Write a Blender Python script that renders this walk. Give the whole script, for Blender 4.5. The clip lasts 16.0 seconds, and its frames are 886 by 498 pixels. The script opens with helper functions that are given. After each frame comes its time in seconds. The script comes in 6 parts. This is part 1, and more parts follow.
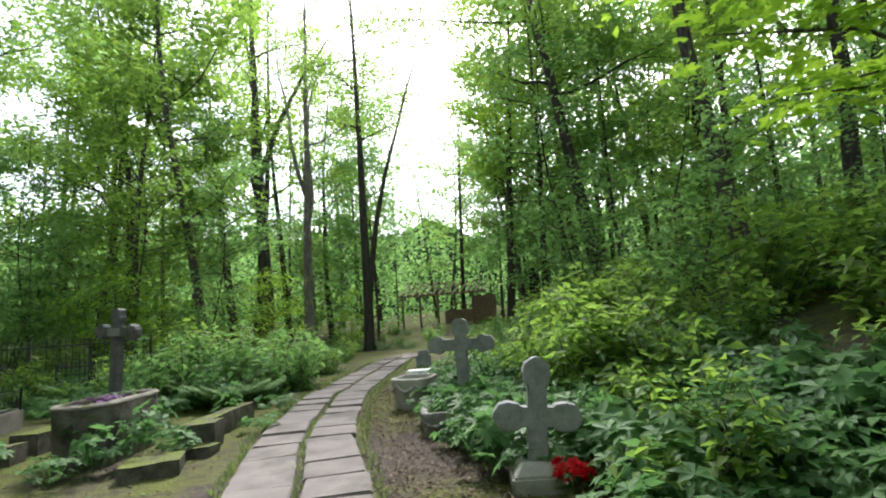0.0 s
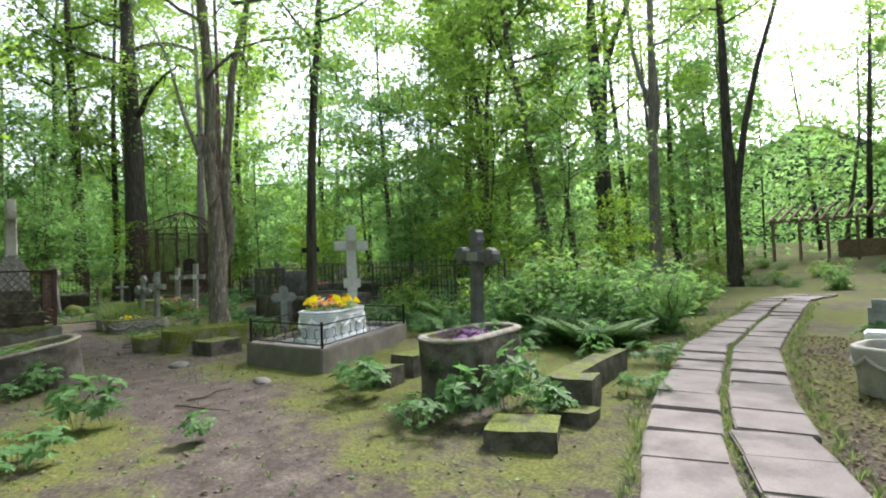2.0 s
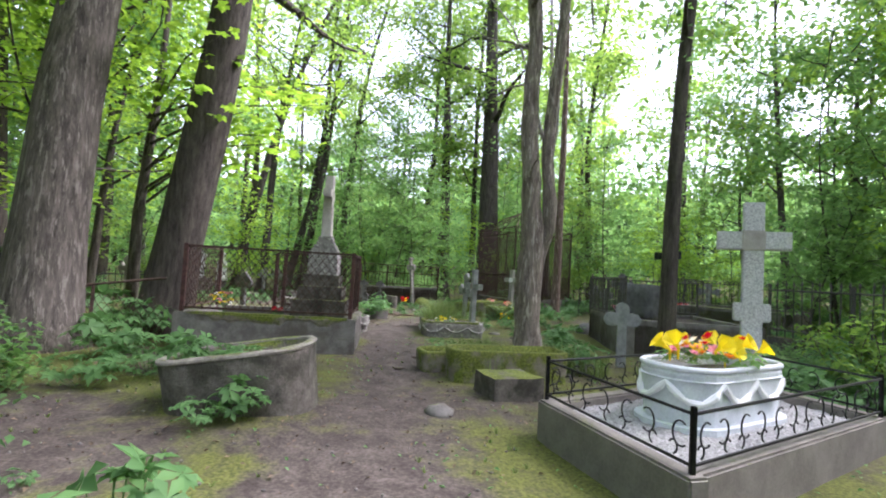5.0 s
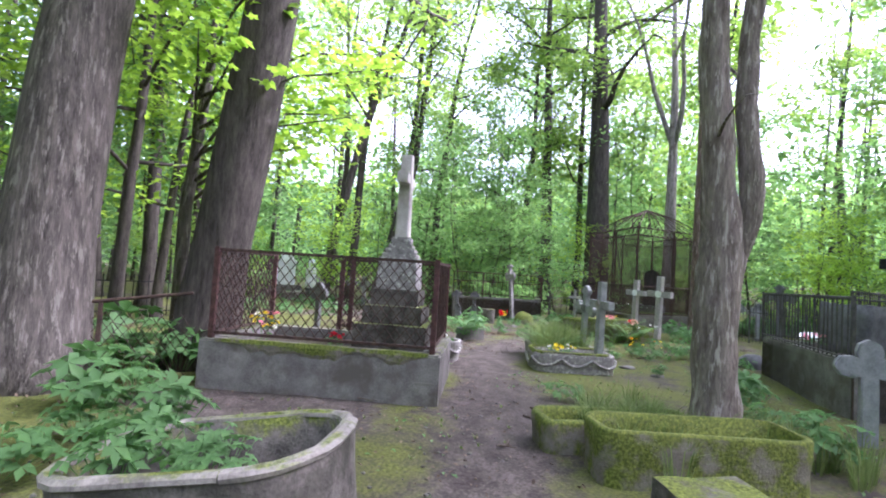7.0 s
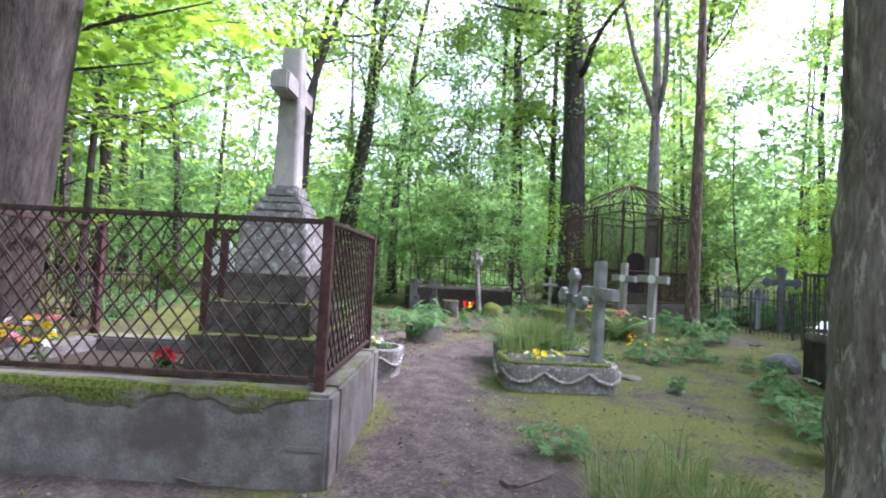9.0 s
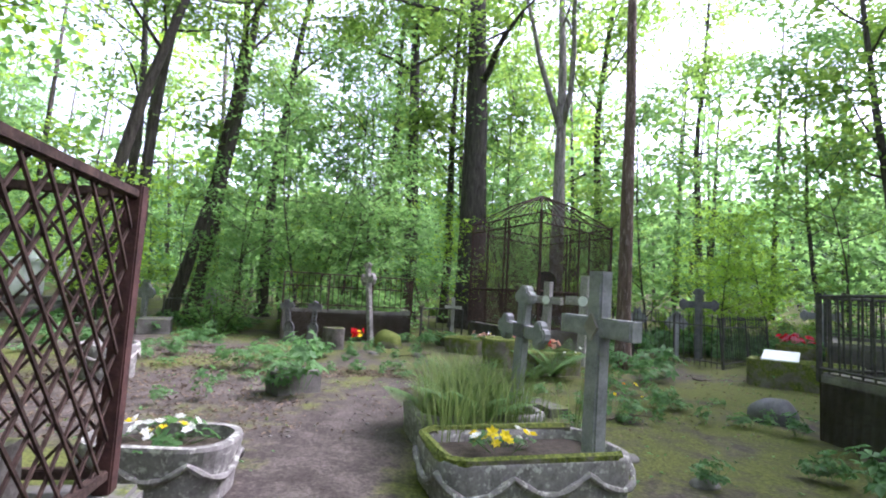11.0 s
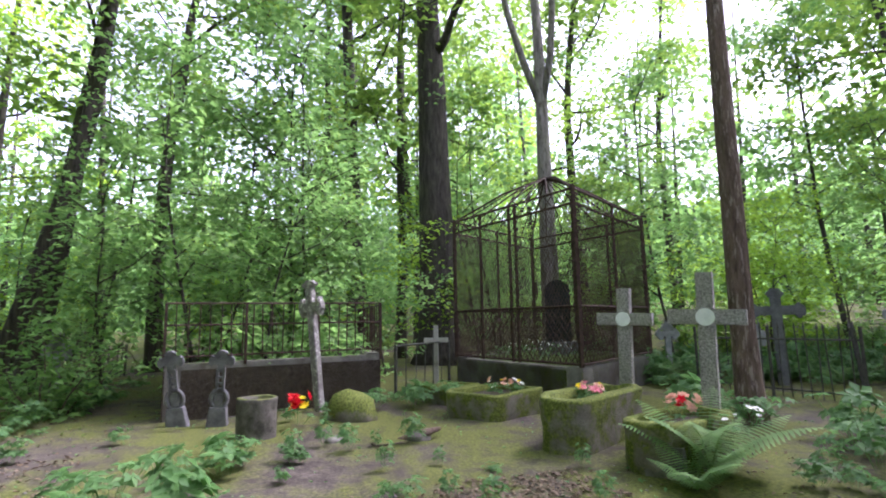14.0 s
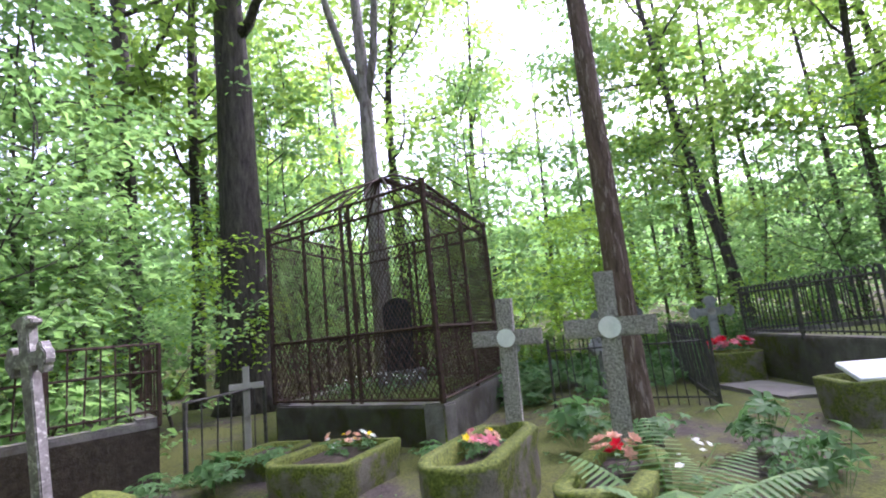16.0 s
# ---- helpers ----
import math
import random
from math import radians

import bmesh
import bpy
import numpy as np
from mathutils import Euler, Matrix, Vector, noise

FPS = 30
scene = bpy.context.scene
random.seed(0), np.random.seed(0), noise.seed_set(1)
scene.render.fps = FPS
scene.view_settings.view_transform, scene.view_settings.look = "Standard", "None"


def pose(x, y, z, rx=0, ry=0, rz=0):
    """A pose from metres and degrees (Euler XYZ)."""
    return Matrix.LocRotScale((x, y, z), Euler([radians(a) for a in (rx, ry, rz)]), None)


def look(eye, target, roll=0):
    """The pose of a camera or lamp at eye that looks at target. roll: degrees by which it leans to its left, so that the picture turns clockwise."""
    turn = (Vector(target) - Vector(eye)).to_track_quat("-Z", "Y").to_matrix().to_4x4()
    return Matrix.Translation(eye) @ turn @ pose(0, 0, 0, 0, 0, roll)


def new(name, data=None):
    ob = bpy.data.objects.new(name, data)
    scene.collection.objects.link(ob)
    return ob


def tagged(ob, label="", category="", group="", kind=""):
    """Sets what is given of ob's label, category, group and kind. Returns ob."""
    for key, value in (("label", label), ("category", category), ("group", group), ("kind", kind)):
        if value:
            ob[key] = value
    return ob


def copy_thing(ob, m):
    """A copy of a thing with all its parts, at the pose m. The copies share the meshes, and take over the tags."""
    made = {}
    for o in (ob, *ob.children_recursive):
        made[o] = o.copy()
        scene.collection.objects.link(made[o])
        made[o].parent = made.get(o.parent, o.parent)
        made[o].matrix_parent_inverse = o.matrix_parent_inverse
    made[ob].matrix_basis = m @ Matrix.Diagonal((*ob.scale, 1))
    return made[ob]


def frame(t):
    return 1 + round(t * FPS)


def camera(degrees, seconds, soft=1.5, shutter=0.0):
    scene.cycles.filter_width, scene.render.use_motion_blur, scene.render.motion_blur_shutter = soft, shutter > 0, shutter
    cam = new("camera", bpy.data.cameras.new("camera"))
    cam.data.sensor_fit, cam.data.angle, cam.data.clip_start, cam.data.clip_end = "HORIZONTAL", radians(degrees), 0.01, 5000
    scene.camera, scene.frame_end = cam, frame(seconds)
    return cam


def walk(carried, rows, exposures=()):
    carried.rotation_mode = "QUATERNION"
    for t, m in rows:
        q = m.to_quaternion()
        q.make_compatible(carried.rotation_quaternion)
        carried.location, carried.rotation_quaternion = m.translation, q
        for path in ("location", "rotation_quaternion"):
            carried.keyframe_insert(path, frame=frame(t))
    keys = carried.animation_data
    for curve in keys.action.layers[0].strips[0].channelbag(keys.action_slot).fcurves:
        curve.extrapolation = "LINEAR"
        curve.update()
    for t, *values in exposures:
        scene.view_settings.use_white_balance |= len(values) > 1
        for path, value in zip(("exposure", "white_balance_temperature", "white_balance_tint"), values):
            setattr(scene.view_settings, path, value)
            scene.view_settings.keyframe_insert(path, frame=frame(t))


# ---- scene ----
cam = camera(82.37, 16.0, 2.0)
PATH = [
    (0.0, pose(2.138, -2.064, 1.243, 98.01, 4.07, 8.34)),
    (0.5, pose(1.837, -1.647, 1.235, 97.83, 5.31, 18.94)),
    (1.0, pose(1.528, -1.316, 1.231, 95.52, 4.13, 29.16)),
    (1.5, pose(1.185, -0.960, 1.272, 93.31, 2.43, 36.01)),
    (2.0, pose(0.827, -0.548, 1.308, 91.76, 1.95, 44.45)),
    (2.5, pose(0.360, -0.189, 1.267, 91.38, 1.69, 54.54)),
    (3.0, pose(-0.139, 0.179, 1.264, 90.88, 1.85, 61.65)),
    (3.5, pose(-0.690, 0.574, 1.223, 89.61, 0.90, 71.46)),
    (4.0, pose(-1.240, 0.875, 1.196, 88.90, -0.71, 76.33)),
    (4.5, pose(-1.785, 1.131, 1.165, 89.82, -1.45, 76.61)),
    (5.0, pose(-2.385, 1.322, 1.219, 92.91, -3.30, 82.60)),
    (5.2, pose(-2.635, 1.357, 1.205, 93.64, -3.00, 84.58)),
    (7.3, pose(-5.084, 1.326, 1.312, 92.55, -3.37, 93.89)),
    (7.5, pose(-5.322, 1.356, 1.304, 92.05, -2.51, 94.01)),
    (8.0, pose(-5.880, 1.460, 1.321, 91.88, -1.95, 97.04)),
    (8.5, pose(-6.500, 1.552, 1.261, 92.24, -3.68, 95.02)),
    (9.0, pose(-7.093, 1.609, 1.213, 92.05, -2.89, 89.92)),
    (9.5, pose(-7.783, 1.644, 1.191, 92.75, -3.81, 86.62)),
    (10.0, pose(-8.421, 1.635, 1.183, 93.41, -6.05, 81.07)),
    (10.2, pose(-8.643, 1.626, 1.177, 93.29, -6.27, 77.70)),
    (12.3, pose(-11.473, 1.625, 1.131, 96.56, -0.34, 78.84)),
    (12.5, pose(-11.794, 1.623, 1.107, 97.07, -1.83, 79.26)),
    (13.0, pose(-12.393, 1.661, 1.155, 97.26, -1.52, 75.60)),
    (13.5, pose(-13.078, 1.693, 1.186, 97.28, 0.56, 72.65)),
    (14.0, pose(-13.731, 1.744, 1.194, 98.00, 1.02, 69.28)),
    (14.5, pose(-14.326, 1.843, 1.224, 98.07, 1.41, 62.10)),
    (15.0, pose(-14.828, 2.022, 1.236, 98.76, 3.72, 59.50)),
    (15.5, pose(-15.195, 2.198, 1.243, 99.55, 4.47, 54.94)),
    (16.0, pose(-15.341, 2.296, 1.259, 99.54, 5.90, 48.83)),
]
walk(cam, PATH, [(0.0, 1.84, 6450, 12), (2.5, 2.28, 6350, 17), (5.0, 2.55, 6050, 26), (7.5, 2.95, 5600, 36), (10.0, 2.85, 5600, 34), (12.5, 2.45, 5950, 30), (16.0, 2.9, 5700, 42)])

# ---- world and light ----
world = bpy.data.worlds.new("sky")
scene.world = world
world.use_nodes = True
wn = world.node_tree
sky = wn.nodes.new("ShaderNodeTexSky")
sky.sky_type = "NISHITA"
sky.sun_disc = False
SUN_EL, SUN_AZ = 50.0, 10.0
sky.sun_elevation = radians(SUN_EL)
sky.sun_rotation = radians(SUN_AZ)
sky.air_density, sky.dust_density, sky.ozone_density = 1.0, 3.0, 1.5
pale = wn.nodes.new("ShaderNodeHueSaturation")
pale.inputs["Saturation"].default_value = 0.45
wn.links.new(sky.outputs[0], pale.inputs["Color"])
wn.links.new(pale.outputs[0], wn.nodes["Background"].inputs["Color"])
wn.nodes["Background"].inputs["Strength"].default_value = 0.15
sun_data = bpy.data.lights.new("sun", "SUN")
sun_data.energy, sun_data.angle, sun_data.color = 1.7, radians(9), (1.0, 0.97, 0.92)
sun = new("sun", sun_data)
_d = Vector((math.sin(radians(-SUN_AZ)), math.cos(radians(SUN_AZ)), 0)) * math.cos(radians(SUN_EL))
_d.z = math.sin(radians(SUN_EL))
sun.matrix_world = look(_d * 60, (0, 0, 0))


# ---- materials ----
def ramp(nt, src, stops):
    r = nt.nodes.new("ShaderNodeValToRGB")
    e = r.color_ramp.elements
    e[0].position, e[0].color = stops[0][0], (*stops[0][1], 1)
    e[1].position, e[1].color = stops[-1][0], (*stops[-1][1], 1)
    for p, c in stops[1:-1]:
        k = e.new(p)
        k.color = (*c, 1)
    nt.links.new(src, r.inputs[0])
    return r.outputs[0]


def noise_out(nt, pos, scale, detail=6, rough=0.6):
    n = nt.nodes.new("ShaderNodeTexNoise")
    n.inputs["Scale"].default_value, n.inputs["Detail"].default_value, n.inputs["Roughness"].default_value = scale, detail, rough
    nt.links.new(pos, n.inputs["Vector"])
    return n.outputs[0]


def maths(nt, op, a, b, clamp=False):
    m = nt.nodes.new("ShaderNodeMath")
    m.operation, m.use_clamp = op, clamp
    for i, v in enumerate((a, b)):
        if isinstance(v, (int, float)):
            m.inputs[i].default_value = v
        else:
            nt.links.new(v, m.inputs[i])
    return m.outputs[0]


def mix(nt, fac, a, b):
    m = nt.nodes.new("ShaderNodeMix")
    m.data_type = "RGBA"
    for sock, v in ((m.inputs[0], fac), (m.inputs[6], a), (m.inputs[7], b)):
        if isinstance(v, (int, float)):
            sock.default_value = v
        elif isinstance(v, tuple):
            sock.default_value = (*v, 1)
        else:
            nt.links.new(v, sock)
    return m.outputs[2]


MOSS = ((0.0, (0.020, 0.030, 0.007)), (0.5, (0.085, 0.108, 0.018)), (1.0, (0.21, 0.235, 0.045)))


def surface(name, dark, light, scale=6.0, rough=0.85, bump=0.3, moss=0.0, metal=0.0, stain=None, fine=60.0, world_pos=True, patch=None):
    """A weathered surface: two-scale colour, relief, and moss on what faces upward."""
    m = bpy.data.materials.new(name)
    m.use_nodes = True
    nt = m.node_tree
    bs = nt.nodes["Principled BSDF"]
    geo = nt.nodes.new("ShaderNodeNewGeometry")
    tc = nt.nodes.new("ShaderNodeTexCoord")
    pos = geo.outputs["Position"] if world_pos else tc.outputs["Object"]
    big, small = noise_out(nt, pos, scale), noise_out(nt, pos, fine, 4)
    both = maths(nt, "ADD", maths(nt, "MULTIPLY", big, 0.65), maths(nt, "MULTIPLY", small, 0.35))
    col = ramp(nt, both, [(0.36, dark), (0.64, light)])
    if stain:
        s = ramp(nt, noise_out(nt, pos, scale * 0.45, 5), [(0.50, (0, 0, 0)), (0.62, (1, 1, 1))])
        col = mix(nt, s, col, stain)
    if patch:
        s = ramp(nt, noise_out(nt, pos, scale * 1.3, 8, 0.7), [(0.54, (0, 0, 0)), (0.60, (1, 1, 1))])
        col = mix(nt, s, col, patch)
    if moss > 0:
        sep = nt.nodes.new("ShaderNodeSeparateXYZ")
        nt.links.new(geo.outputs["Normal"], sep.inputs[0])
        up = maths(nt, "MULTIPLY", maths(nt, "ADD", sep.outputs[2], 0.35), 0.55)
        grow = maths(nt, "ADD", maths(nt, "MULTIPLY", noise_out(nt, pos, 5.0, 7, 0.65), 1.0), maths(nt, "MULTIPLY", up, 0.55))
        fac = ramp(nt, maths(nt, "ADD", grow, moss - 0.5), [(0.52, (0, 0, 0)), (0.66, (1, 1, 1))])
        green = ramp(nt, noise_out(nt, pos, 45.0, 5, 0.7), [(a * 0.4 + 0.3, c) for a, c in MOSS])
        col = mix(nt, fac, col, green)
    nt.links.new(col, bs.inputs["Base Color"])
    bs.inputs["Roughness"].default_value, bs.inputs["Metallic"].default_value = rough, metal
    bs.inputs["Specular IOR Level"].default_value = 0.25
    bp = nt.nodes.new("ShaderNodeBump")
    bp.inputs["Strength"].default_value, bp.inputs["Distance"].default_value = bump, 0.02
    nt.links.new(both, bp.inputs["Height"])
    nt.links.new(bp.outputs[0], bs.inputs["Normal"])
    return m


def leafy(name, a, b, glow=0.5, rough=0.55):
    """Leaves: each leaf takes its own shade, light passes through."""
    m = bpy.data.materials.new(name)
    m.use_nodes = True
    nt = m.node_tree
    bs, outp = nt.nodes["Principled BSDF"], nt.nodes["Material Output"]
    geo = nt.nodes.new("ShaderNodeNewGeometry")
    big = noise_out(nt, geo.outputs["Position"], 0.35, 3)
    r = maths(nt, "ADD", maths(nt, "MULTIPLY", geo.outputs["Random Per Island"], 0.55), maths(nt, "MULTIPLY", big, 0.5))
    col = ramp(nt, r, [(0.1, a), (0.9, b)])
    nt.links.new(col, bs.inputs["Base Color"])
    bs.inputs["Roughness"].default_value = rough
    bs.inputs["Specular IOR Level"].default_value = 0.2
    tr = nt.nodes.new("ShaderNodeBsdfTranslucent")
    lit = nt.nodes.new("ShaderNodeHueSaturation")
    lit.inputs["Hue"].default_value, lit.inputs["Saturation"].default_value, lit.inputs["Value"].default_value = 0.494, 1.07, 2.0
    nt.links.new(col, lit.inputs["Color"])
    nt.links.new(lit.outputs[0], tr.inputs["Color"])
    mx = nt.nodes.new("ShaderNodeMixShader")
    mx.inputs[0].default_value = glow
    nt.links.new(bs.outputs[0], mx.inputs[1])
    nt.links.new(tr.outputs[0], mx.inputs[2])
    nt.links.new(mx.outputs[0], outp.inputs["Surface"])
    return m


def bark(name, dark, light, scale=9.0, patch=None, moss=0.0):
    m = surface(name, dark, light, scale=scale, bump=0.9, fine=50, moss=moss, patch=patch, world_pos=True)
    nt = m.node_tree
    geo = [n for n in nt.nodes if n.type == "NEW_GEOMETRY"][0]
    mp = nt.nodes.new("ShaderNodeMapping")
    mp.inputs["Scale"].default_value = (1.6, 1.6, 0.28)
    for ln in list(nt.links):
        if ln.from_node == geo and ln.from_socket.name == "Position":
            nt.links.new(mp.outputs[0], ln.to_socket)
    nt.links.new(geo.outputs["Position"], mp.inputs[0])
    return m


def ground_material():
    m = bpy.data.materials.new("forest_soil")
    m.use_nodes = True
    nt = m.node_tree
    bs = nt.nodes["Principled BSDF"]
    geo = nt.nodes.new("ShaderNodeNewGeometry")
    p = geo.outputs["Position"]
    n1, n2, n3 = noise_out(nt, p, 0.55, 5), noise_out(nt, p, 4.0, 8, 0.7), noise_out(nt, p, 38.0, 6, 0.7)
    soil = ramp(nt, maths(nt, "ADD", maths(nt, "MULTIPLY", n2, 0.5), maths(nt, "MULTIPLY", n3, 0.5)),
                [(0.36, (0.028, 0.022, 0.020)), (0.5, (0.068, 0.056, 0.050)), (0.64, (0.145, 0.125, 0.111))])
    mossy = ramp(nt, n3, [(0.34, (0.032, 0.042, 0.012)), (0.66, (0.14, 0.155, 0.035))])
    trod = nt.nodes.new("ShaderNodeAttribute")
    trod.attribute_name = "trodden"
    patchy = maths(nt, "ADD", maths(nt, "MULTIPLY", n1, 0.6), maths(nt, "MULTIPLY", n2, 0.4))
    fac = ramp(nt, maths(nt, "SUBTRACT", maths(nt, "ADD", patchy, 0.055), maths(nt, "MULTIPLY", trod.outputs["Fac"], 0.17)), [(0.465, (0, 0, 0)), (0.56, (0.92, 0.92, 0.92))])
    col = mix(nt, fac, soil, mossy)
    nt.links.new(col, bs.inputs["Base Color"])
    bs.inputs["Roughness"].default_value = 0.95
    bs.inputs["Specular IOR Level"].default_value = 0.15
    bp = nt.nodes.new("ShaderNodeBump")
    bp.inputs["Strength"].default_value, bp.inputs["Distance"].default_value = 0.6, 0.03
    nt.links.new(maths(nt, "ADD", n2, maths(nt, "MULTIPLY", n3, 0.5)), bp.inputs["Height"])
    nt.links.new(bp.outputs[0], bs.inputs["Normal"])
    return m


M_GROUND = ground_material()
M_CONC = surface("weathered_concrete", (0.09, 0.085, 0.08), (0.21, 0.198, 0.187), 5, moss=0.12, stain=(0.09, 0.08, 0.07))
M_CONC_MOSS = surface("mossy_concrete", (0.035, 0.032, 0.028), (0.15, 0.138, 0.122), 7, moss=0.24, bump=0.9, stain=(0.04, 0.038, 0.03))
M_CONC_LIGHT = surface("pale_concrete", (0.28, 0.265, 0.245), (0.42, 0.40, 0.37), 4, moss=-0.05, stain=(0.2, 0.18, 0.16))
M_KERB = surface("kerb_cement", (0.11, 0.102, 0.092), (0.19, 0.178, 0.16), 4, moss=0.03)
M_RIM = surface("worn_rim", (0.12, 0.11, 0.098), (0.30, 0.28, 0.25), 6, moss=0.16, bump=0.6)
M_MOSSY = surface("thick_moss", (0.10, 0.09, 0.07), (0.2, 0.18, 0.15), 6, moss=0.5, bump=1.0)
M_SLAB = surface("path_slab", (0.125, 0.11, 0.108), (0.205, 0.182, 0.178), 3, moss=-0.25, stain=(0.10, 0.09, 0.086))
M_STONE = surface("grey_stone", (0.16, 0.165, 0.17), (0.31, 0.315, 0.32), 8, moss=-0.08)
M_STONE_DARK = surface("dark_stone", (0.07, 0.07, 0.075), (0.16, 0.16, 0.165), 8, moss=-0.02)
M_STONE_LICHEN = surface("lichen_stone", (0.12, 0.11, 0.105), (0.26, 0.25, 0.24), 14, moss=0.05, patch=(0.4, 0.4, 0.36))
M_GRANITE = surface("speckled_granite", (0.22, 0.23, 0.24), (0.62, 0.63, 0.64), 60, fine=140, bump=0.2)
M_PEBBLE = surface("pebble_dash", (0.10, 0.095, 0.09), (0.46, 0.44, 0.42), 55, fine=90, bump=1.0, moss=0.05)
M_WHITE = surface("white_paint", (0.62, 0.64, 0.66), (0.80, 0.81, 0.82), 5, bump=0.1, rough=0.6)
M_PLANTER = surface("silver_white_paint", (0.42, 0.46, 0.50), (0.66, 0.70, 0.74), 4, bump=0.15, rough=0.5)
M_IRON = surface("black_iron", (0.008, 0.008, 0.009), (0.025, 0.025, 0.027), 20, rough=0.45, metal=0.6, bump=0.1)
M_RUST = surface("rusty_iron", (0.022, 0.014, 0.012), (0.085, 0.052, 0.042), 14, rough=0.9, bump=0.4)
M_RUSTRED = surface("red_brown_iron", (0.032, 0.016, 0.015), (0.095, 0.045, 0.040), 14, rough=0.8, bump=0.3)
M_OLDIRON = surface("grey_old_iron", (0.03, 0.032, 0.03), (0.09, 0.085, 0.075), 18, rough=0.8, bump=0.3)
M_BLACKSTONE = surface("polished_black_stone", (0.012, 0.013, 0.016), (0.035, 0.036, 0.04), 12, rough=0.25, bump=0.05)
M_GRAVEL = surface("grey_gravel", (0.10, 0.10, 0.10), (0.42, 0.42, 0.42), 50, fine=110, bump=1.0)
M_SOIL = surface("dark_soil", (0.02, 0.016, 0.012), (0.07, 0.055, 0.04), 20, bump=0.8)
M_WOOD = surface("old_wood", (0.10, 0.07, 0.045), (0.28, 0.21, 0.15), 10, bump=0.5)
M_BRICK = surface("old_brown_wall", (0.16, 0.11, 0.08), (0.30, 0.22, 0.16), 6, bump=0.4)
M_BARK = bark("dark_bark", (0.018, 0.015, 0.013), (0.088, 0.076, 0.065), 9, moss=-0.3)
M_BARK_GREY = bark("grey_bark", (0.022, 0.019, 0.016), (0.115, 0.10, 0.088), 9, patch=(0.15, 0.138, 0.12))
M_BARK_PALE = bark("pale_bark", (0.10, 0.09, 0.08), (0.28, 0.255, 0.23), 9, patch=(0.09, 0.075, 0.06))
M_BARK_RED = bark("reddish_bark", (0.05, 0.032, 0.026), (0.16, 0.11, 0.09), 12, patch=(0.24, 0.19, 0.17))
M_BARK_FLAKY = bark("flaking_grey_bark", (0.060, 0.047, 0.039), (0.21, 0.18, 0.155), 12, patch=(0.29, 0.265, 0.235))
M_TWIG = surface("dry_twig", (0.05, 0.04, 0.03), (0.13, 0.10, 0.08), 20)
M_LEAF = leafy("canopy_leaf", (0.060, 0.12, 0.032), (0.18, 0.285, 0.058), 0.56)
M_LEAF_DARK = leafy("shade_leaf", (0.062, 0.135, 0.046), (0.16, 0.28, 0.088), 0.55)
M_LEAF_BRIGHT = leafy("maple_leaf", (0.1, 0.2, 0.028), (0.23, 0.35, 0.055), 0.6)
M_HERB = leafy("herb_leaf", (0.038, 0.100, 0.036), (0.11, 0.215, 0.076), 0.38)
M_FERN = leafy("fern_leaf", (0.065, 0.14, 0.05), (0.17, 0.28, 0.1), 0.4)
M_GRASS = leafy("grass_blade", (0.06, 0.10, 0.03), (0.15, 0.20, 0.07), 0.4)
M_LITTER = leafy("fallen_leaf", (0.045, 0.033, 0.026), (0.19, 0.145, 0.10), 0.1, 0.8)


def paint(name, c, rough=0.5, vary=0.35):
    return leafy(name, tuple(v * (1 - vary) for v in c), c, 0.3, rough)


M_YELLOW, M_REDF, M_PINK = paint("yellow_petal", (0.85, 0.70, 0.03)), paint("red_petal", (0.62, 0.02, 0.025)), paint("pink_petal", (0.75, 0.28, 0.34))
M_WHITEF, M_PURPLE, M_ORANGE = paint("white_petal", (0.82, 0.82, 0.8)), paint("purple_leaf", (0.11, 0.035, 0.14)), paint("orange_petal", (0.8, 0.28, 0.03))
M_PEACH = paint("peach_petal", (0.65, 0.40, 0.30))


# ---- mesh helpers ----
def mesh_of(bm, name, mat, smooth=False):
    me = bpy.data.meshes.new(name)
    bm.to_mesh(me)
    bm.free()
    me.materials.append(mat)
    if smooth:
        me.polygons.foreach_set("use_smooth", [True] * len(me.polygons))
    return me


def part(name, bm, mat, parent=None, label="", smooth=False):
    ob = new(name, mesh_of(bm, name, mat, smooth) if isinstance(bm, bmesh.types.BMesh) else bm)
    ob.parent = parent
    return tagged(ob, label)


def thing(name, m, label, category, group="", kind=""):
    ob = new(name)
    ob.empty_display_size = 0.1
    ob.matrix_world = m
    return tagged(ob, label, category, group, kind)


def raw_mesh(name, verts, faces, mat):
    me = bpy.data.meshes.new(name)
    verts = np.asarray(verts, dtype=np.float32).reshape(-1, 3)
    faces = np.asarray(faces, dtype=np.int32)
    n = faces.shape[1]
    me.vertices.add(len(verts))
    me.vertices.foreach_set("co", verts.ravel())
    me.loops.add(faces.size)
    me.loops.foreach_set("vertex_index", faces.ravel())
    me.polygons.add(len(faces))
    me.polygons.foreach_set("loop_start", np.arange(0, faces.size, n, dtype=np.int32))
    me.update(calc_edges=True)
    me.materials.append(mat)
    return me


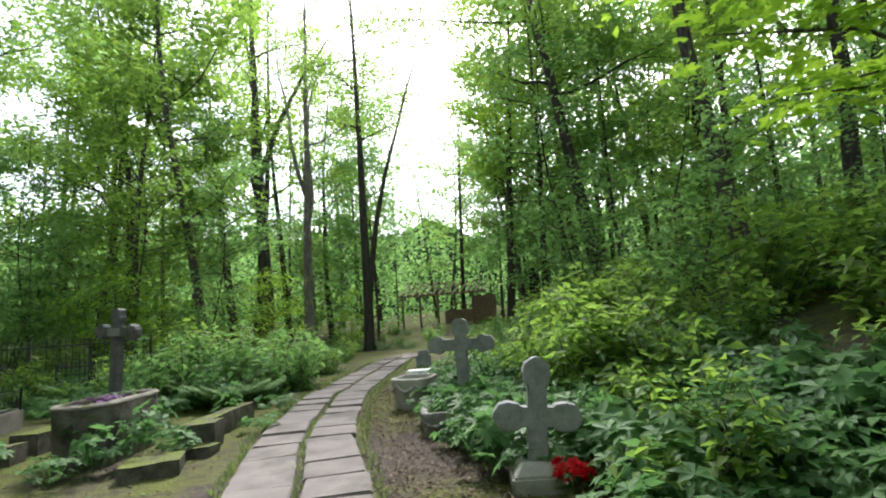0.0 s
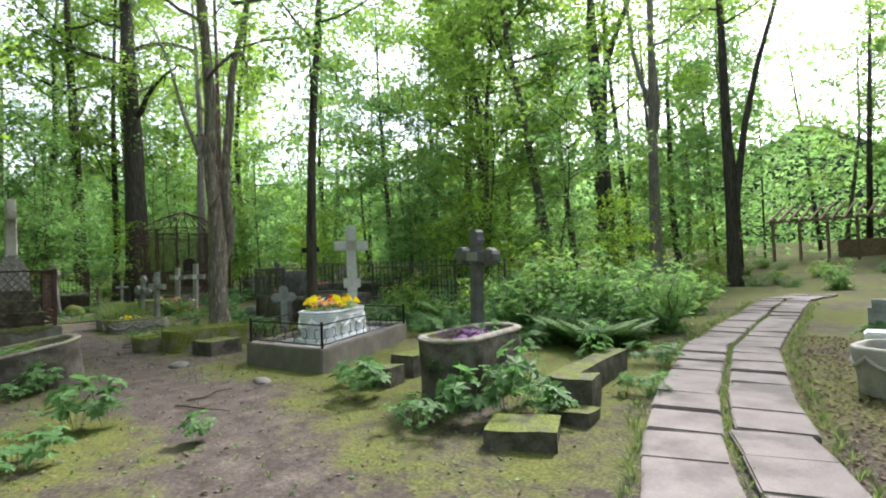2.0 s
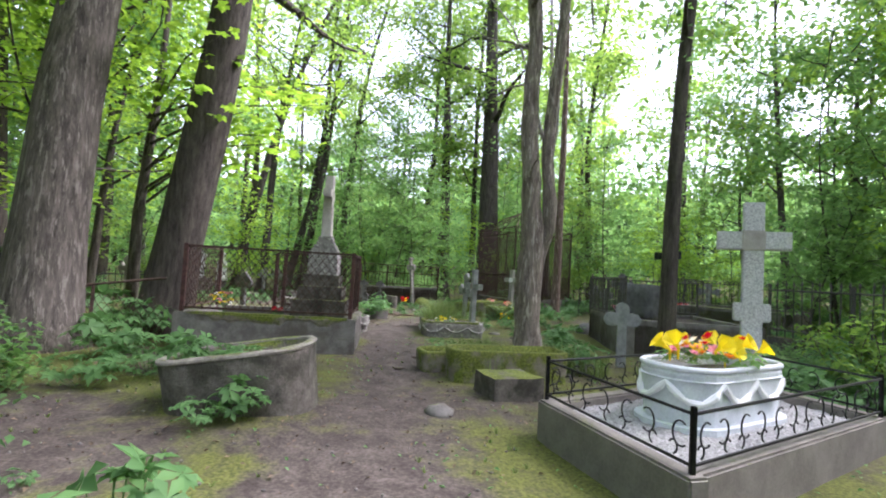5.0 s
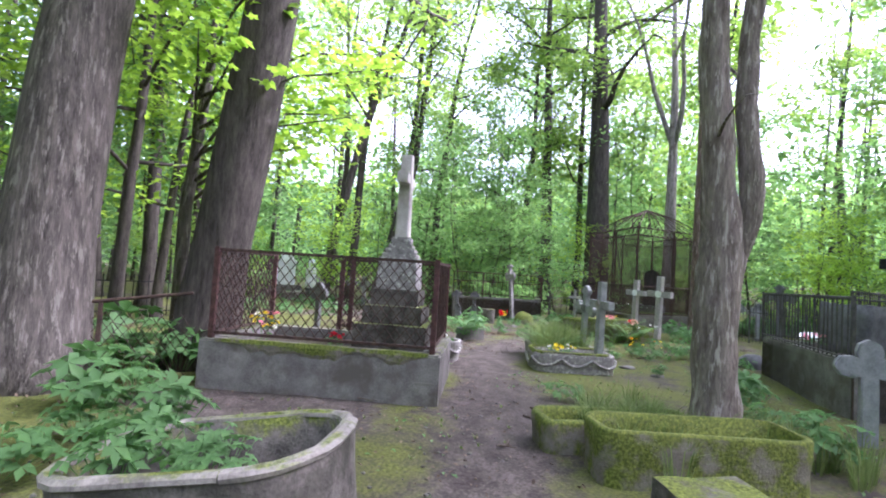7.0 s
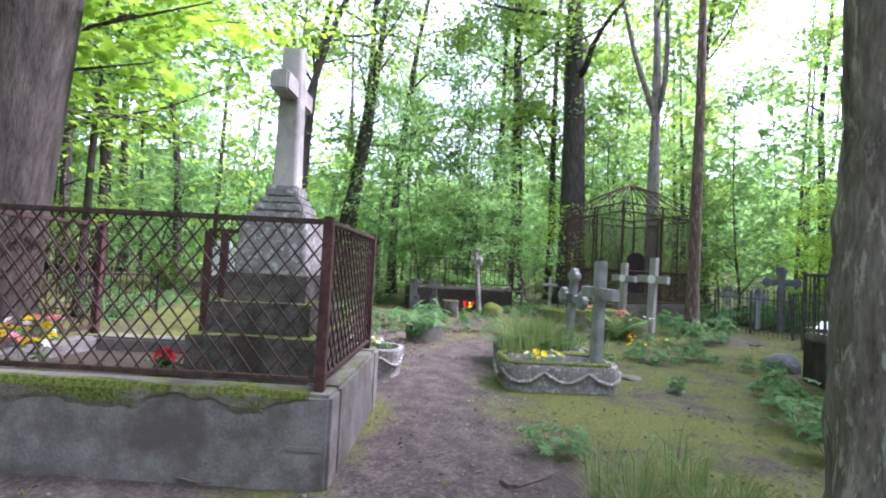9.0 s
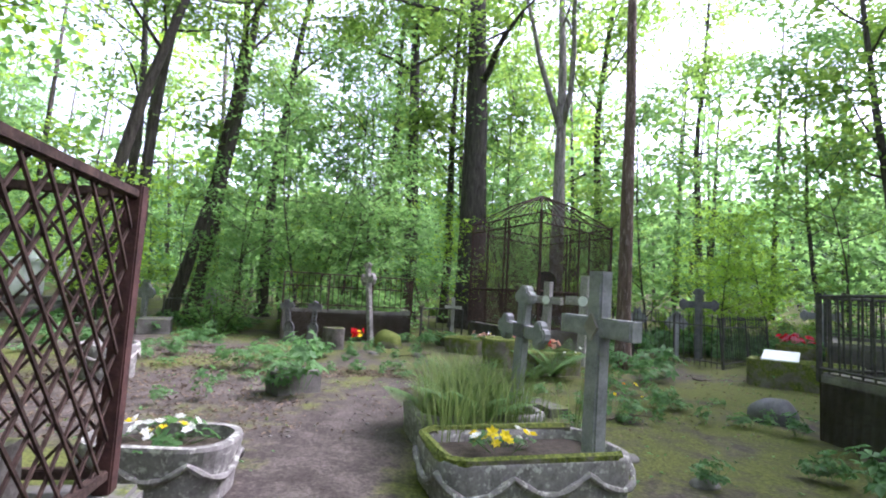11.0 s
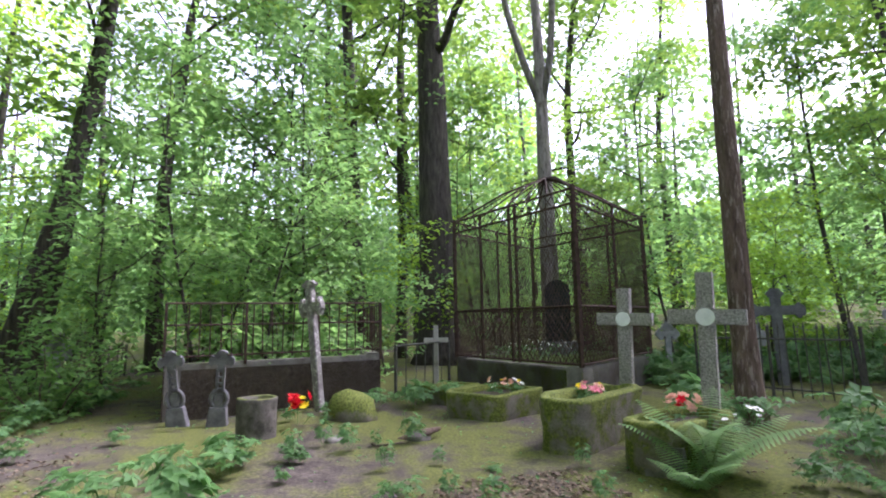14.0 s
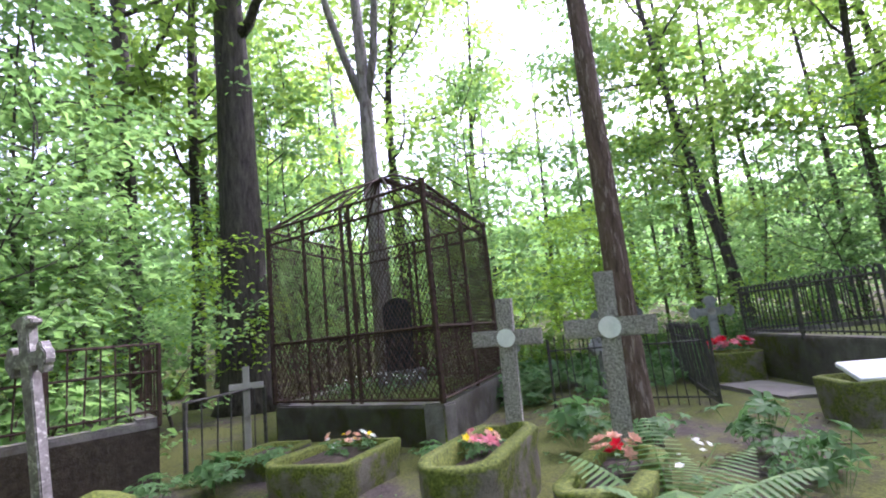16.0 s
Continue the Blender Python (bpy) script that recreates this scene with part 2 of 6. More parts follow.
def box(bm, sx, sy, sz, at=(0, 0, 0), bevel=0.012, turn=None, rough=0.0):
    """A worn block whose base centre lies at 'at'."""
    b = bmesh.new()
    bmesh.ops.create_cube(b, size=1)
    bmesh.ops.scale(b, vec=(sx, sy, sz), verts=b.verts)
    bmesh.ops.translate(b, vec=(0, 0, sz / 2), verts=b.verts)
    if rough:
        bmesh.ops.subdivide_edges(b, edges=b.edges, cuts=3, use_grid_fill=True)
        for v in b.verts:
            v.co += noise.noise_vector(v.co * 4 + Vector(at) * 3) * rough
    elif bevel:
        bmesh.ops.bevel(b, geom=b.edges, offset=min(bevel, sx / 3, sy / 3, sz / 3), segments=2, affect="EDGES")
    if turn is not None:
        bmesh.ops.transform(b, matrix=turn, verts=b.verts)
    bmesh.ops.translate(b, vec=at, verts=b.verts)
    me = bpy.data.meshes.new("tmp")
    b.to_mesh(me)
    b.free()
    bm.from_mesh(me)
    bpy.data.meshes.remove(me)
    return bm


def prism(bm, outline, z0, z1, taper=1.0, cap=True):
    """An upright solid over a closed outline of (x, y)."""
    lo = [bm.verts.new((x, y, z0)) for x, y in outline]
    hi = [bm.verts.new((x * taper, y * taper, z1)) for x, y in outline]
    n = len(outline)
    for i in range(n):
        bm.faces.new((lo[i], lo[(i + 1) % n], hi[(i + 1) % n], hi[i]))
    if cap:
        bm.faces.new(hi)
        bm.faces.new(lo[::-1])
    return bm


def slab_of(bm, outline, y0, y1, wobble=0.0):
    """A flat plate standing upright over an outline of (x, z), thick along y."""
    a = [bm.verts.new((x, y0, z)) for x, z in outline]
    b = [bm.verts.new((x, y1, z)) for x, z in outline]
    n = len(outline)
    for i in range(n):
        bm.faces.new((a[i], a[(i + 1) % n], b[(i + 1) % n], b[i]))
    f1, f2 = bm.faces.new(b), bm.faces.new(a[::-1])
    bmesh.ops.recalc_face_normals(bm, faces=bm.faces)
    es = [e for e in bm.edges if len({v.co.y for v in e.verts}) == 1]
    bmesh.ops.bevel(bm, geom=es, offset=0.012, segments=2, affect="EDGES")
    return bm


def tube(bm, pts, radii, n=8, cap=True, bumpy=0.0):
    """A round bar or limb through the points."""
    pts = [Vector(p) for p in pts]
    if isinstance(radii, (int, float)):
        radii = [radii] * len(pts)
    rings = []
    side = None
    for i, p in enumerate(pts):
        d = (pts[min(i + 1, len(pts) - 1)] - pts[max(i - 1, 0)]).normalized()
        if side is None:
            side = d.orthogonal().normalized()
        side = (side - d * side.dot(d)).normalized()
        up = d.cross(side)
        ring = []
        for k in range(n):
            a = 2 * math.pi * k / n
            r = radii[i] * (1 + (bumpy * noise.noise(Vector((k * 1.7, i * 0.8, radii[0] * 31))) if bumpy else 0))
            ring.append(bm.verts.new(p + (side * math.cos(a) + up * math.sin(a)) * r))
        rings.append(ring)
    for a, b in zip(rings, rings[1:]):
        for k in range(n):
            bm.faces.new((a[k], a[(k + 1) % n], b[(k + 1) % n], b[k]))
    if cap:
        bm.faces.new(rings[0][::-1])
        bm.faces.new(rings[-1])
    return bm


def round_rect(sx, sy, r, seg=5):
    out = []
    for cx, cy, a0 in ((sx / 2 - r, sy / 2 - r, 0), (-sx / 2 + r, sy / 2 - r, 90), (-sx / 2 + r, -sy / 2 + r, 180), (sx / 2 - r, -sy / 2 + r, 270)):
        for k in range(seg + 1):
            a = radians(a0 + 90 * k / seg)
            out.append((cx + r * math.cos(a), cy + r * math.sin(a)))
    return out


# ---- leaves and plants ----
rng = np.random.default_rng(7)


def leaf_cloud(centres, normals, size, spread=0.35, shape=0.55):
    """Pointed, slightly folded leaves: vertices and faces, two triangles a leaf."""
    n = len(centres)
    nrm = normals + rng.normal(0, spread, (n, 3))
    nrm /= np.linalg.norm(nrm, axis=1)[:, None] + 1e-9
    t = rng.normal(0, 1, (n, 3))
    t -= nrm * (t * nrm).sum(1)[:, None]
    t /= np.linalg.norm(t, axis=1)[:, None] + 1e-9
    b = np.cross(nrm, t)
    s = size * rng.uniform(0.6, 1.25, n)[:, None]
    w = s * shape
    fold = nrm * s * 0.12
    v = np.stack([centres - t * s * 0.5, centres + b * w * 0.5 + fold - t * s * 0.08, centres + t * s * 0.5 - fold, centres - b * w * 0.5 + fold - t * s * 0.08], 1)
    idx = np.arange(n)[:, None] * 4
    f = np.concatenate([idx + [0, 1, 2], idx + [0, 2, 3]], 1).reshape(-1, 3)
    return v.reshape(-1, 3), f


def sprays(ends, per, radius, flat=0.35, drop=0.0):
    """Leaf centres in flattened sprays round limb ends."""
    c, nn = [], []
    for e in ends:
        k = int(per * rng.uniform(0.6, 1.4))
        q = rng.normal(0, 1, (k, 3))
        q /= np.linalg.norm(q, axis=1)[:, None]
        q *= (rng.uniform(0, 1, (k, 1)) ** 0.45) * radius * rng.uniform(0.7, 1.3)
        q[:, 2] *= flat
        q[:, 2] -= drop * (q[:, 0] ** 2 + q[:, 1] ** 2) / radius
        c.append(q + np.asarray(e))
        m = np.zeros((k, 3))
        m[:, 2] = 1
        m[:, :2] = q[:, :2] / radius * 0.5
        nn.append(m)
    return np.concatenate(c), np.concatenate(nn)


def wander(start, way, length, steps, wild, lift=0.0):
    pts = [Vector(start)]
    d = Vector(way).normalized()
    for _ in range(steps):
        d = (d + Vector(rng.normal(0, wild, 3)) + Vector((0, 0, lift))).normalized()
        pts.append(pts[-1] + d * length / steps)
    return pts


def tree_parts(height, r0, first, reach, leaves, size, lean=(0, 0), limbs=14, flat=0.4, fork=None, wild=0.04, spray=1.3, fork_at=0.35, splay=0.4):
    """Trunk and limb mesh, and the places of the leaf sprays."""
    bm = bmesh.new()
    steps = 12
    stem = [Vector((0, 0, -0.25))]
    d = Vector((lean[0], lean[1], 1)).normalized()
    for i in range(steps):
        d = (d + Vector((rng.normal(0, wild), rng.normal(0, wild), 0.02))).normalized()
        stem.append(stem[-1] + d * (height / steps) / max(d.z, 0.5))
    rad = [r0 * (1.55 if i == 0 else 1.0) * (1 - 0.86 * (i / steps) ** 0.9) for i in range(steps + 1)]
    first_bit = stem[0].lerp(stem[1], 0.35)
    tube(bm, [stem[0], first_bit] + stem[1:], [rad[0], r0 * 1.08] + rad[1:], 12, bumpy=0.12)
    ends = []
    starts = []
    if fork:
        for k in range(fork):
            a = 2 * math.pi * (k / fork) + rng.uniform(0, 1)
            i = max(1, int(steps * (fork_at + rng.uniform(-0.05, 0.05))))
            pts = wander(stem[i], (math.cos(a) * splay, math.sin(a) * splay, 1), height * (0.95 - i / steps), 7, 0.10, 0.03)
            tube(bm, pts, [rad[i] * 0.7 * (1 - 0.85 * j / 7) for j in range(8)], 8, bumpy=0.1)
            starts += [(p, rad[i] * 0.35) for p in pts[3:]]
            ends += pts[4:]
    for k in range(limbs):
        u = first + (0.98 - first) * (k + rng.uniform(0, 0.9)) / limbs
        j = min(int(u * steps), steps - 1)
        p = stem[j].lerp(stem[j + 1], u * steps - j)
        a = k * 2.4 + rng.uniform(-0.5, 0.5)
        ln = reach * (1.15 - 0.75 * abs(u - 0.55)) * rng.uniform(0.6, 1.1)
        pts = wander(p, (math.cos(a), math.sin(a), rng.uniform(0.1, 0.7)), ln, 5, 0.16, 0.02)
        r = max(rad[j] * 0.42, 0.02)
        tube(bm, pts, [r * (1 - 0.85 * q / 5) for q in range(6)], 5 if r > 0.03 else 4)
        ends += pts[2:]
        for q in pts[2:]:
            e = q + Vector(rng.normal(0, 0.6, 3)) * spray * 0.7
            tube(bm, [q, q.lerp(e, 0.5) + Vector((0, 0, 0.08)), e], [r * 0.3, r * 0.2, 0.006], 3)
            ends.append(e)
    per = max(3, int(leaves / max(1, len(ends))))
    c, nn = sprays([tuple(e) for e in ends], per, spray, flat, 0.12)
    return bm, leaf_cloud(c, nn, size)


def make_tree(name, m, label, bark_mat, leaf_mat, category="tree", group="", **kw):
    t = thing(name, m, label, category, group)
    bm, (v, f) = tree_parts(**kw)
    part("trunk", bm, bark_mat, t, smooth=True)
    if len(v):
        part("crown", raw_mesh("crown", v, f, leaf_mat), None, t)
    return t


def tuft(n, height, bend, width):
    """Grass blades: thin bent strips."""
    v, f = [], []
    for i in range(n):
        a, r = rng.uniform(0, 6.28), rng.uniform(0, 1) ** 0.5
        p = np.array([math.cos(a) * r * bend * 0.35, math.sin(a) * r * bend * 0.35, 0])
        o = np.array([math.cos(a), math.sin(a), 0])
        s = np.array([-math.sin(a), math.cos(a), 0]) * width
        h = height * rng.uniform(0.5, 1.1)
        b = len(v)
        q1, q2 = p + o * bend * 0.3 + [0, 0, h * 0.65], p + o * bend * rng.uniform(0.7, 1.2) + [0, 0, h * 0.85]
        v += [p - s, p + s, q1 + s * 0.8, q1 - s * 0.8, q2]
        f += [(b, b + 1, b + 2), (b, b + 2, b + 3), (b + 3, b + 2, b + 4)]
    return v, f


def fern_mesh(fronds, length, name="frond"):
    """Arching fronds with paired leaflets."""
    out = []
    for k in range(fronds):
        v, f = [], []
        a = 2 * math.pi * k / fronds + rng.uniform(-0.3, 0.3)
        o = np.array([math.cos(a), math.sin(a), 0])
        s = np.array([-math.sin(a), math.cos(a), 0])
        ln = length * rng.uniform(0.75, 1.1)
        el = rng.uniform(0.85, 1.3)
        for j in range(22):
            u = 0.12 + 0.88 * j / 21
            c = o * ln * u * math.cos(el * (1 - 0.35 * u)) + np.array([0, 0, ln * (math.sin(el) * u - 0.34 * u * u)])
            w = ln * 0.24 * math.sin(math.pi * min(1, u * 0.86 + 0.12)) + 0.01
            for sg in (-1, 1):
                b = len(v)
                tip = c + s * sg * w + o * w * 0.35 - np.array([0, 0, w * 0.18])
                e = o * ln * 0.022
                v += [c - e, c + e, tip + e * 0.35, tip - e * 0.35]
                f += [(b, b + 1, b + 2), (b, b + 2, b + 3)]
        b = len(v)
        c0, c1 = np.zeros(3), o * ln * math.cos(el * 0.65) + np.array([0, 0, ln * (math.sin(el) - 0.34)])
        mid = o * ln * 0.5 * math.cos(el * 0.83) + np.array([0, 0, ln * (math.sin(el) * 0.5 - 0.085)])
        v += [c0 - s * 0.006, c0 + s * 0.006, mid + s * 0.004, mid - s * 0.004, c1]
        f += [(b, b + 1, b + 2), (b, b + 2, b + 3), (b + 3, b + 2, b + 4)]
        out.append(raw_mesh(name, v, f, M_FERN))
    return out


def lobed_leaves(stems, height, size, spread, name, mat, split=False):
    """Herb with five-fingered leaves on thin stalks."""
    v, f, ends = [], [], []
    for k in range(stems):
        a, r = rng.uniform(0, 6.28), spread * rng.uniform(0.1, 1) ** 0.6
        top = np.array([math.cos(a) * r, math.sin(a) * r, height * rng.uniform(0.35, 1.0)])
        sz = size * rng.uniform(0.6, 1.2)
        nrm = np.array([math.cos(a) * 0.4, math.sin(a) * 0.4, 1]) + rng.normal(0, 0.25, 3)
        nrm /= np.linalg.norm(nrm)
        o = np.cross(nrm, rng.normal(0, 1, 3))
        o /= np.linalg.norm(o)
        s = np.cross(nrm, o)
        b = len(v)
        v += [np.array([math.cos(a) * r * 0.3, math.sin(a) * r * 0.3, 0]), top + s * 0.004, top - s * 0.004]
        f.append((b, b + 1, b + 2))
        for q, ln in ((-1.9, 0.6), (-1.0, 0.85), (0, 1.0), (1.0, 0.85), (1.9, 0.6)):
            d = o * math.cos(q) + s * math.sin(q)
            e = np.cross(nrm, d)
            b = len(v)
            v += [top, top + d * sz * ln * 0.55 + e * sz * 0.22 + nrm * sz * 0.05, top + d * sz * ln - nrm * sz * 0.12, top + d * sz * ln * 0.55 - e * sz * 0.22 + nrm * sz * 0.05]
            f += [(b, b + 1, b + 2), (b, b + 2, b + 3)]
        ends.append((len(v), len(f)))
    if split:  # the joined mesh, and each leaf with its stalk by itself
        single, v0, f0 = [], 0, 0
        for v1, f1 in ends:
            single.append(raw_mesh("leaf", v[v0:v1], np.array(f[f0:f1]) - v0, mat))
            v0, f0 = v1, f1
        return raw_mesh(name, v, f, mat), single
    return raw_mesh(name, v, f, mat)


def bush_mesh(name, reach, height, leaves, size, mat):
    bm = bmesh.new()
    ends = []
    for k in range(9):
        a = k * 2.4
        pts = wander((math.cos(a) * 0.08, math.sin(a) * 0.08, -0.1), (math.cos(a) * 0.7, math.sin(a) * 0.7, 1.0), height * rng.uniform(0.8, 1.2), 5, 0.22)
        pts = [Vector((p.x * reach / height, p.y * reach / height, p.z)) for p in pts]
        tube(bm, pts, [0.014, 0.012, 0.01, 0.008, 0.006, 0.003], 5)
        ends += pts[1:]
    c, nn = sprays([tuple(e) for e in ends], leaves // len(ends), 0.33 * reach, 0.6, 0.1)
    c[:, 2] = np.maximum(c[:, 2], 0.02)
    v, f = leaf_cloud(c, nn, size)
    return mesh_of(bm, name + "_stems", M_TWIG), raw_mesh(name, v, f, mat)


# ---- ground ----
WAY = [(1.9, -3.2), (1.3, -1.2), (0.38, 1.75), (-0.2, 3.15), (-0.66, 4.6), (-1.28, 7.2), (-1.66, 10.5), (-2.0, 13.7), (-2.2, 15.7), (-1.9, 18.0)]


def way_x(y):
    return float(np.interp(y, [p[1] for p in WAY], [p[0] for p in WAY]))


def ground_z(x, y):
    lat = x - way_x(y) - 1.9
    s = min(max(lat / 8.0, 0), 1) if y > -6 else 0
    bank = 1.7 * s * s * (3 - 2 * s)
    far = max(0.0, math.hypot(x + 8, y - 3) - 22)
    roll = noise.noise(Vector((x * 0.05, y * 0.05, 3))) * min(far * 0.05, 1.5) + min(far * 0.075, 2.2) * (1 if y > 10 else 0.2 + 0.8 * min(max((y - 2) / 8, 0), 1))
    return bank + roll + 0.035 * noise.noise(Vector((x * 0.9, y * 0.9, 0))) + 0.015 * noise.noise(Vector((x * 3.1, y * 3.1, 5)))


# the trodden line of the walk
ROUTE = [(2.1, -2.1), (0.8, -0.5), (-1.2, 0.9), (-5.1, 1.3), (-8.4, 1.6), (-11.5, 1.6), (-14.3, 1.8), (-15.3, 2.3)]


def route_dist(x, y):
    best = 1e9
    for (ax, ay), (bx, by) in zip(ROUTE, ROUTE[1:]):
        dx, dy = bx - ax, by - ay
        u = min(max(((x - ax) * dx + (y - ay) * dy) / (dx * dx + dy * dy), 0), 1)
        best = min(best, math.hypot(x - ax - u * dx, y - ay - u * dy))
    return best


BARE = [(-15.6, 0.2, 1.9), (-9.0, -0.4, 1.2), (-18.5, 2.6, 0.9), (-5.9, -1.2, 1.3), (-20.0, -1.5, 1.8), (-1.0, 0.2, 1.6), (0.6, 2.6, 1.1)]  # bare soil: x, y, radius


def build_ground():
    xs = np.concatenate([-34 - np.geomspace(300, 1.5, 26), np.arange(-34, 10, 0.28), 10 + np.geomspace(1.5, 300, 26)])
    ys = np.concatenate([-10 - np.geomspace(300, 1.5, 26), np.arange(-10, 20, 0.28), 20 + np.geomspace(1.5, 300, 26)])
    v = [(x, y, ground_z(x, y)) for x in xs for y in ys]
    n = len(ys)
    i, j = np.meshgrid(np.arange(len(xs) - 1), np.arange(n - 1), indexing="ij")
    a = (i * n + j).ravel()
    me = raw_mesh("ground", v, np.stack([a, a + n, a + n + 1, a + 1], 1), M_GROUND)
    me.polygons.foreach_set("use_smooth", [True] * len(me.polygons))
    at = me.attributes.new("trodden", "FLOAT", "POINT")
    at.data.foreach_set("value", np.array([max([math.exp(-(route_dist(x, y) / 0.62) ** 2)] + [0.75 * math.exp(-(((x - p) ** 2 + (y - q) ** 2) / r ** 2) ** 2) for p, q, r in BARE]) if -26 < x < 4 and -5 < y < 9 else 0.0 for x in xs for y in ys], dtype=np.float32))
    tagged(new("ground", me), "bare earth with moss patches and leaf litter", "ground", kind="structure")


build_ground()


def put(x, y, rz=0, dz=0.0, s=1.0, tilt=(0, 0)):
    return pose(x, y, ground_z(x, y) + dz, tilt[0], tilt[1], rz) @ Matrix.Diagonal((s, s, s, 1))


# ---- gravestones, crosses, planters ----
TREFOIL = [(-0.20, 1.0), (-0.165, 1.05), (-0.16, 1.75), (-0.125, 2.15), (-0.08, 2.1), (-0.055, 1.55), (-0.05, 1.15), (-0.02, 1.0), (0.0, 0.45)]
FLARE = [(-0.16, 1.0), (-0.10, 1.7), (-0.075, 1.75), (-0.06, 1.3), (-0.01, 0.9), (0.0, 0.35)]
LOBE = [(-0.20, 1.0), (-0.175, 1.32), (-0.10, 1.48), (-0.035, 1.25), (0.0, 0.55), (0.012, 0.15)]
TIPPED = [(-0.19, 1.0), (-0.17, 1.45), (-0.125, 1.6), (-0.09, 1.35), (-0.03, 1.2), (0.0, 0.5)]
PLAIN = [(0.0, 1.0)]


def cross_outline(centre, top, side, w, prof, prof_scale=1.0, foot=0.0):
    """Outline in (x, z) of a cross whose arms meet at height centre."""
    out = [(-w, foot), (w, foot), (w, centre - w)]

    def arm(length, ux, uz):
        sx, sz = -uz, ux  # side to the left of the arm's way
        pts = [(length + a * prof_scale, -h * w) for a, h in prof] + [(length + a * prof_scale, h * w) for a, h in reversed(prof)]
        return [(ux * a + sx * h, centre + uz * a + sz * h) for a, h in pts]
    out += arm(side, 1, 0) + [(w, centre + w)]
    out += arm(top, 0, 1) + [(-w, centre + w)]
    out += arm(side, -1, 0) + [(-w, centre - w)]
    return out


def stone_cross(name, m, label, mat, centre, top, side, w, prof, thick=0.11, scale=1.0, foot=0.0, group="", plate=None, base=None):
    t = thing(name, m, label, "cross", group)
    bm = slab_of(bmesh.new(), cross_outline(centre, top, side, w, prof, scale, foot), -thick / 2, thick / 2)
    part("cross_body", bm, mat, t)
    if plate:
        kind, size, pm = plate
        bm = bmesh.new()
        if kind == "disc":
            prism(bm, [(size * math.cos(a * math.pi / 12), size * math.sin(a * math.pi / 12)) for a in range(24)], 0, 0.012)
            bmesh.ops.transform(bm, matrix=pose(0, -thick / 2, centre, 90), verts=bm.verts)
        elif kind == "diamond":
            prism(bm, [(0, -size * 1.5), (size, 0), (0, size * 1.5), (-size, 0)], 0, 0.02)
            bmesh.ops.transform(bm, matrix=pose(0, -thick / 2, centre, 90), verts=bm.verts)
        else:
            box(bm, size[0], thick + 0.03, size[1], (0, 0, centre - size[1] / 2), 0.006)
        part("name_plate", bm, pm, t, "pale worn plate")
    if base:
        box(bm := bmesh.new(), base[0], base[1], base[2], (0, 0, 0), 0.02)
        part("base", bm, base[3], t, "stone base block")
    return t


def trough_meshes(sx, sy, h, wall, r, rough=0.0, taper=0.96, soil=0.75):
    bm = bmesh.new()
    oo, ii = round_rect(sx, sy, r), round_rect(sx - 2 * wall, sy - 2 * wall, max(r - wall, 0.03))
    rings = []
    for outline, z, k in ((oo, -0.08, taper), (oo, h * 0.33, taper + (1 - taper) * 0.33), (oo, h * 0.66, taper + (1 - taper) * 0.66), (oo, h - 0.02, 1), (oo, h, 0.985), (ii, h, 1.0), (ii, h * soil - 0.05, 1.0)):
        ring = []
        for x, y in outline:
            p = Vector((x * k, y * k, z))
            if rough:
                p += noise.noise_vector(p * 5 + Vector((sx * 9, sy * 7, 0))) * rough
            ring.append(bm.verts.new(p))
        rings.append(ring)
    n = len(oo)
    for a, b in zip(rings, rings[1:]):
        for k in range(n):
            bm.faces.new((a[k], a[(k + 1) % n], b[(k + 1) % n], b[k]))
    so = bmesh.new()
    vs = [so.verts.new((x * 1.01, y * 1.01, h * soil)) for x, y in ii]
    c = so.verts.new((0, 0, h * soil + 0.03))
    for k in range(n):
        so.faces.new((vs[k], vs[(k + 1) % n], c))
    return bm, so


def trough(name, m, label, mat, sx, sy, h, wall=0.07, r=0.12, rough=0.0, group="", taper=0.96, soil=0.75):
    t = thing(name, m, label, "planter", group)
    bm, so = trough_meshes(sx, sy, h, wall, r, rough, taper, soil)
    part("box_body", bm, mat, t, smooth=rough > 0)
    part("soil", so, M_SOIL, t, "dark soil")
    return t


def swag(outline, z, dip, loops, r, start=0.0, cover=1.0):
    """A rope hung in loops round an outline."""
    pts = [Vector((x, y, 0)) for x, y in outline] + [Vector((*outline[0], 0))]
    d = [0]
    for a, b in zip(pts, pts[1:]):
        d.append(d[-1] + (b - a).length)
    bm = bmesh.new()
    n = loops * 10
    path = []
    for i in range(int(n * cover) + 1):
        u = (i / n + start) % 1 * d[-1]
        k = max(j for j in range(len(d)) if d[j] <= u + 1e-9)
        k = min(k, len(pts) - 2)
        p = pts[k].lerp(pts[k + 1], (u - d[k]) / max(d[k + 1] - d[k], 1e-6))
        path.append(p * 1.012 + Vector((0, 0, z - dip * abs(math.sin(math.pi * i / 10)))))
    tube(bm, path, [r * (1 + 0.25 * math.sin(i * 2.1)) for i in range(len(path))], 7)
    return bm


